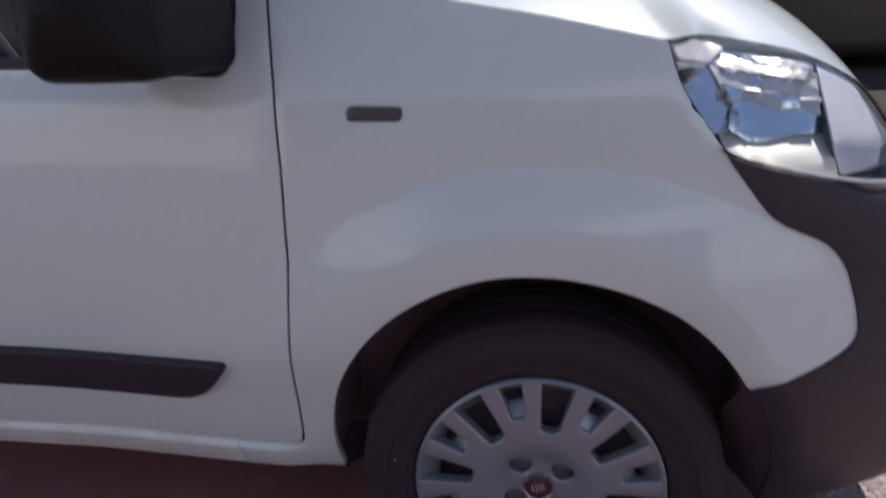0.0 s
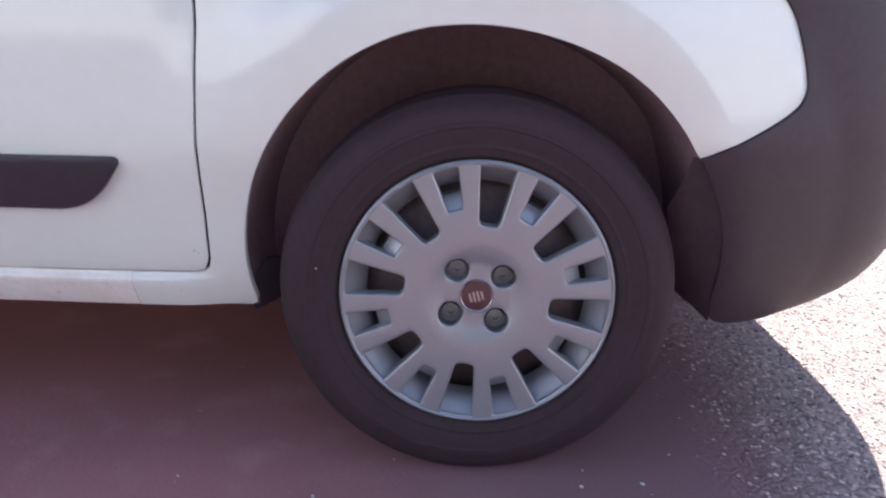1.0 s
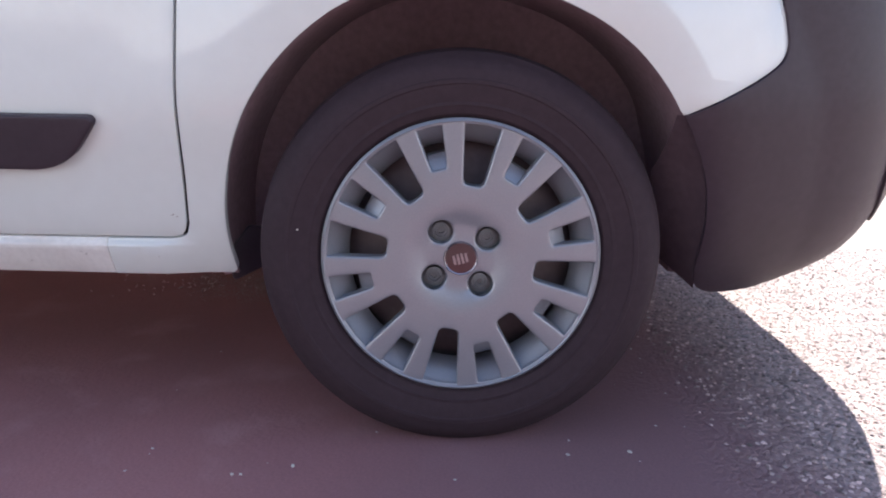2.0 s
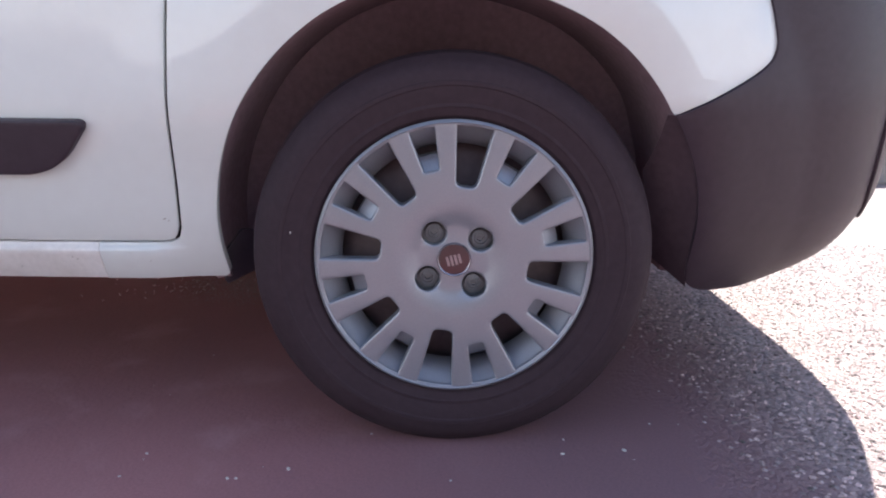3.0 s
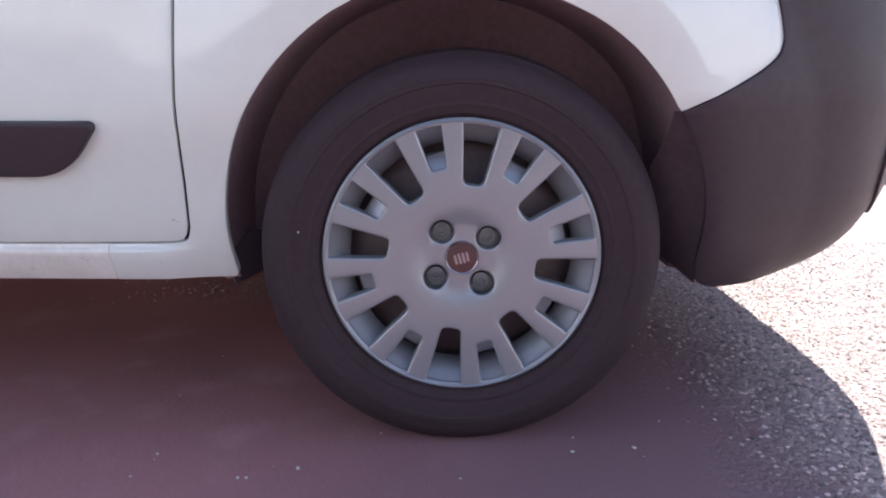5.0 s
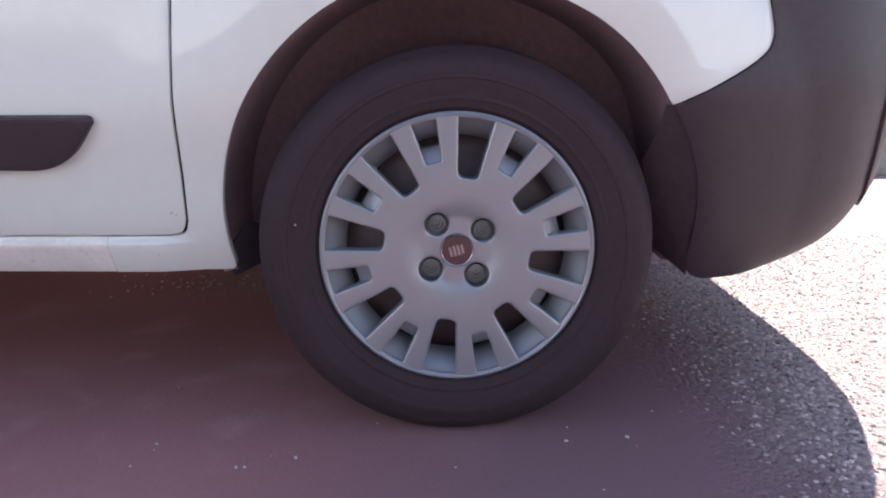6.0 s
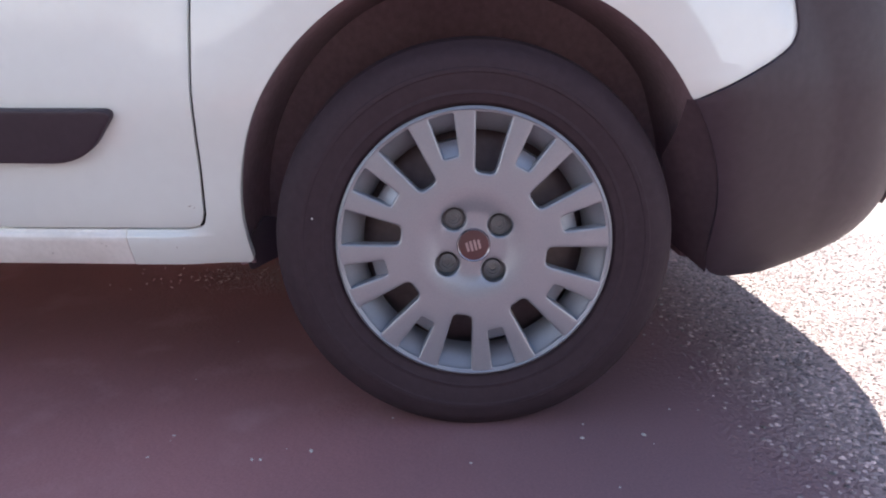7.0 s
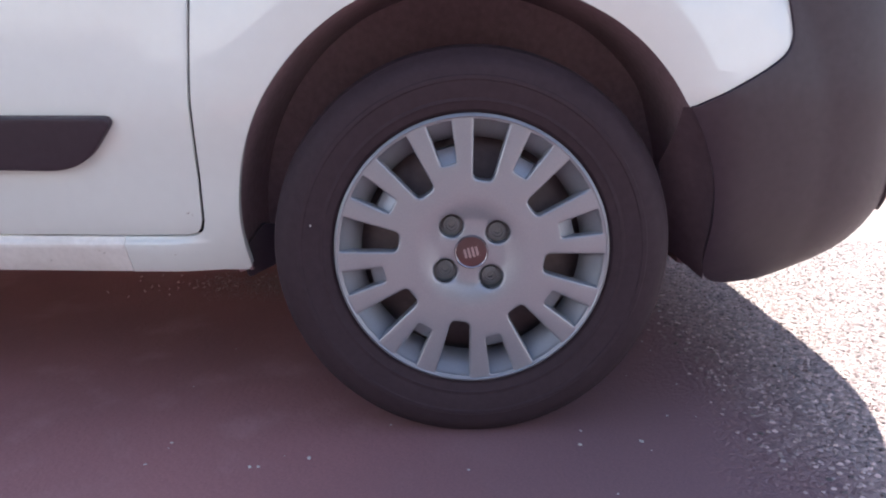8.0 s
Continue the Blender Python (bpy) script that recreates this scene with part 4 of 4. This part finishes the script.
tagged(part("bonnet_dark_wall", b, DARKWALL), "unseen tall dark wall, added to darken the bonnet's reflection", "wall", kind="structure")

dark_van = thing("parked_van", "dark brown parked van behind the kerb", "van")


def van_section(x, w, z0, z1, r):
    """A rounded box section across the parked van."""
    out = []
    for cx, cz, a0 in ((w - r, z1 - r, 0), (-w + r, z1 - r, 90), (-w + r, z0 + r, 180), (w - r, z0 + r, 270)):
        out += [(x, 6.7 + cx + r * math.cos(radians(a0 + 15 * k)), cz + r * math.sin(radians(a0 + 15 * k))) for k in range(7)]
    return out


sections = [van_section(x, w, z0, z1, r) for x, w, z0, z1, r in
            ((0.4, 0.70, 0.55, 1.2, 0.1), (0.45, 0.82, 0.36, 1.35, 0.14), (1.2, 0.86, 0.34, 1.45, 0.16), (1.9, 0.88, 0.34, 2.1, 0.16), (3.3, 0.88, 0.34, 2.12, 0.16), (3.5, 0.88, 0.58, 2.13, 0.2), (4.85, 0.88, 0.58, 2.15, 0.2), (4.95, 0.84, 0.64, 2.08, 0.16))]
vb = loft(sections, True)
n = len(sections[0])
vb.verts.ensure_lookup_table()
vb.faces.new([vb.verts[i] for i in range(n)][::-1])
vb.faces.new([vb.verts[len(vb.verts) - n + i] for i in range(n)])
part("body", vb, BROWN, dark_van, "dark brown painted body")
for x in (1.25, 4.15):
    for y in (5.86, 7.38):
        part("wheel", lathe([(0.0, -0.02), (0.18, -0.02), (0.2, -0.04), (0.29, -0.035), (0.315, 0.0), (0.315, 0.14), (0.29, 0.17), (0.0, 0.17)], 40, (x, y, 0.555)), RUBBER, dark_van, "black wheel")
b = bmesh.new()
box(b, (1.6, 6.1, 0.45), (4.7, 7.3, 0.60), 0.03)
part("chassis", b, LINER, dark_van, "dark chassis")
box_trim = bmesh.new()
box(box_trim, (1.95, 5.80, 0.92), (4.8, 5.83, 0.965), 0.006)
part("side_moulding", box_trim, BRIGHT, dark_van, "pale side moulding")

# ---- loose grit on the asphalt ----
def pebbles(name, count, xs, ys, size, mat, seed, thin):
    r = random.Random(seed)
    verts, faces = [], []
    for _ in range(count):
        x, y = r.uniform(*xs), r.uniform(*ys)
        if r.random() > (x - thin) / 0.35:
            continue
        s = r.uniform(*size)
        a0 = r.uniform(0, 6)
        k = len(verts)
        n = 5
        for j in range(n):
            a = a0 + 2 * math.pi * j / n
            q = s * r.uniform(0.7, 1.2)
            verts.append((x + q * math.cos(a), y + q * math.sin(a), 0.0002))
        for j in range(n):
            a = a0 + 2 * math.pi * (j + 0.4) / n
            q = s * r.uniform(0.4, 0.75)
            verts.append((x + q * math.cos(a), y + q * math.sin(a), s * r.uniform(0.15, 0.60)))
        for j in range(n):
            faces.append((k + j, k + (j + 1) % n, k + n + (j + 1) % n, k + n + j))
        faces.append(tuple(k + n + j for j in range(n)))
    me = bpy.data.meshes.new(name)
    me.from_pydata(verts, [], faces)
    me.materials.append(mat)
    return new(name, me)


tagged(pebbles("chippings", 34000, (0.1, 1.7), (-0.55, 1.3), (0.0022, 0.0056), GRIT, 3, 0.40), "coarse grey chippings standing out of the asphalt", "chippings", kind="stuff")
tagged(pebbles("pale_grit", 30, (-0.8, 0.6), (-0.3, 0.4), (0.001, 0.0026), FLECK, 8, -2.0), "scattered pale grit on the asphalt", "grit", kind="stuff")


def specks(name, places):
    """Single pale stones lying on the asphalt in front of the wheel."""
    r = random.Random(5)
    bm = bmesh.new()
    for x, y, s in places:
        m = Matrix.Translation((x, y, s * 0.3)) @ Euler((0, 0, r.uniform(0, 3))).to_matrix().to_4x4() @ Matrix.Diagonal((1.3, 0.9, 0.6, 1))
        bmesh.ops.create_icosphere(bm, subdivisions=1, radius=s, matrix=m)
    me = bpy.data.meshes.new(name)
    bm.to_mesh(me)
    bm.free()
    me.materials.append(FLECK)
    return new(name, me)


tagged(specks("loose_stones", [(-0.246, -0.078, 0.0034), (-0.329, -0.102, 0.003), (-0.3165, -0.102, 0.0026), (0.165, -0.043, 0.003), (0.2615, -0.034, 0.0036),
                               (-0.471, -0.028, 0.0024), (-0.008, -0.114, 0.002), (0.371, 0.396, 0.0028), (0.463, 0.596, 0.003), (0.174, 0.002, 0.002)]),
       "a few pale stones lying on the asphalt", "stones", kind="stuff")


def dust(name, count, seed):
    """Fine grit under the van beside the wheel, paled to stand for far-side light."""
    r = random.Random(seed)
    verts, faces = [], []
    for _ in range(count):
        x, y = r.triangular(-0.72, -0.20, -0.44), r.triangular(0.70, 1.05, 0.90)
        s = r.uniform(0.0009, 0.0026)
        k = len(verts)
        for j in range(4):
            a = r.uniform(0, 0.6) + math.pi / 2 * j
            verts.append((x + s * math.cos(a), y + s * math.sin(a), 0.0002))
        verts.append((x, y, s * r.uniform(0.5, 0.9)))
        faces += [(k + j, k + (j + 1) % 4, k + 4) for j in range(4)]
    me = bpy.data.meshes.new(name)
    me.from_pydata(verts, [], faces)
    me.materials.append(SIDELIT_GRIT)
    return new(name, me)


tagged(dust("sidelit_band", 7000, 21), "fine grit under the van, paled to stand for far-side light", "grit", kind="stuff")


def litter(name, count, seed):
    """Dry leaf scraps blown together under the van."""
    r = random.Random(seed)
    verts, faces = [], []
    for _ in range(count):
        x = r.choice((r.gauss(-0.66, 0.05), r.gauss(-0.42, 0.04), r.uniform(-0.95, -0.35)))
        y = 0.86 + 0.05 * r.gauss(0, 1) + 0.12 * (x + 0.66)
        q = Euler((r.uniform(-0.7, 0.7), r.uniform(-0.7, 0.7), r.uniform(0, 6))).to_matrix()
        a, c = r.uniform(0.002, 0.008), r.uniform(0.001, 0.003)
        p = Vector((x, y, 0.004 + r.uniform(0, 0.006)))
        k = len(verts)
        verts += [tuple(p + q @ Vector(v)) for v in ((-a, 0, 0.002), (-a * 0.3, -c, 0), (a, 0, 0.003), (a * 0.2, c, 0), (0, 0, 0.003))]
        faces += [(k, k + 1, k + 4), (k + 1, k + 2, k + 4), (k + 2, k + 3, k + 4), (k + 3, k, k + 4)]
    me = bpy.data.meshes.new(name)
    me.from_pydata(verts, [], faces)
    me.materials.append(LITTER)
    return new(name, me)


tagged(litter("leaf_litter", 110, 4), "dry pale leaf litter lying under the van", "litter", kind="stuff")
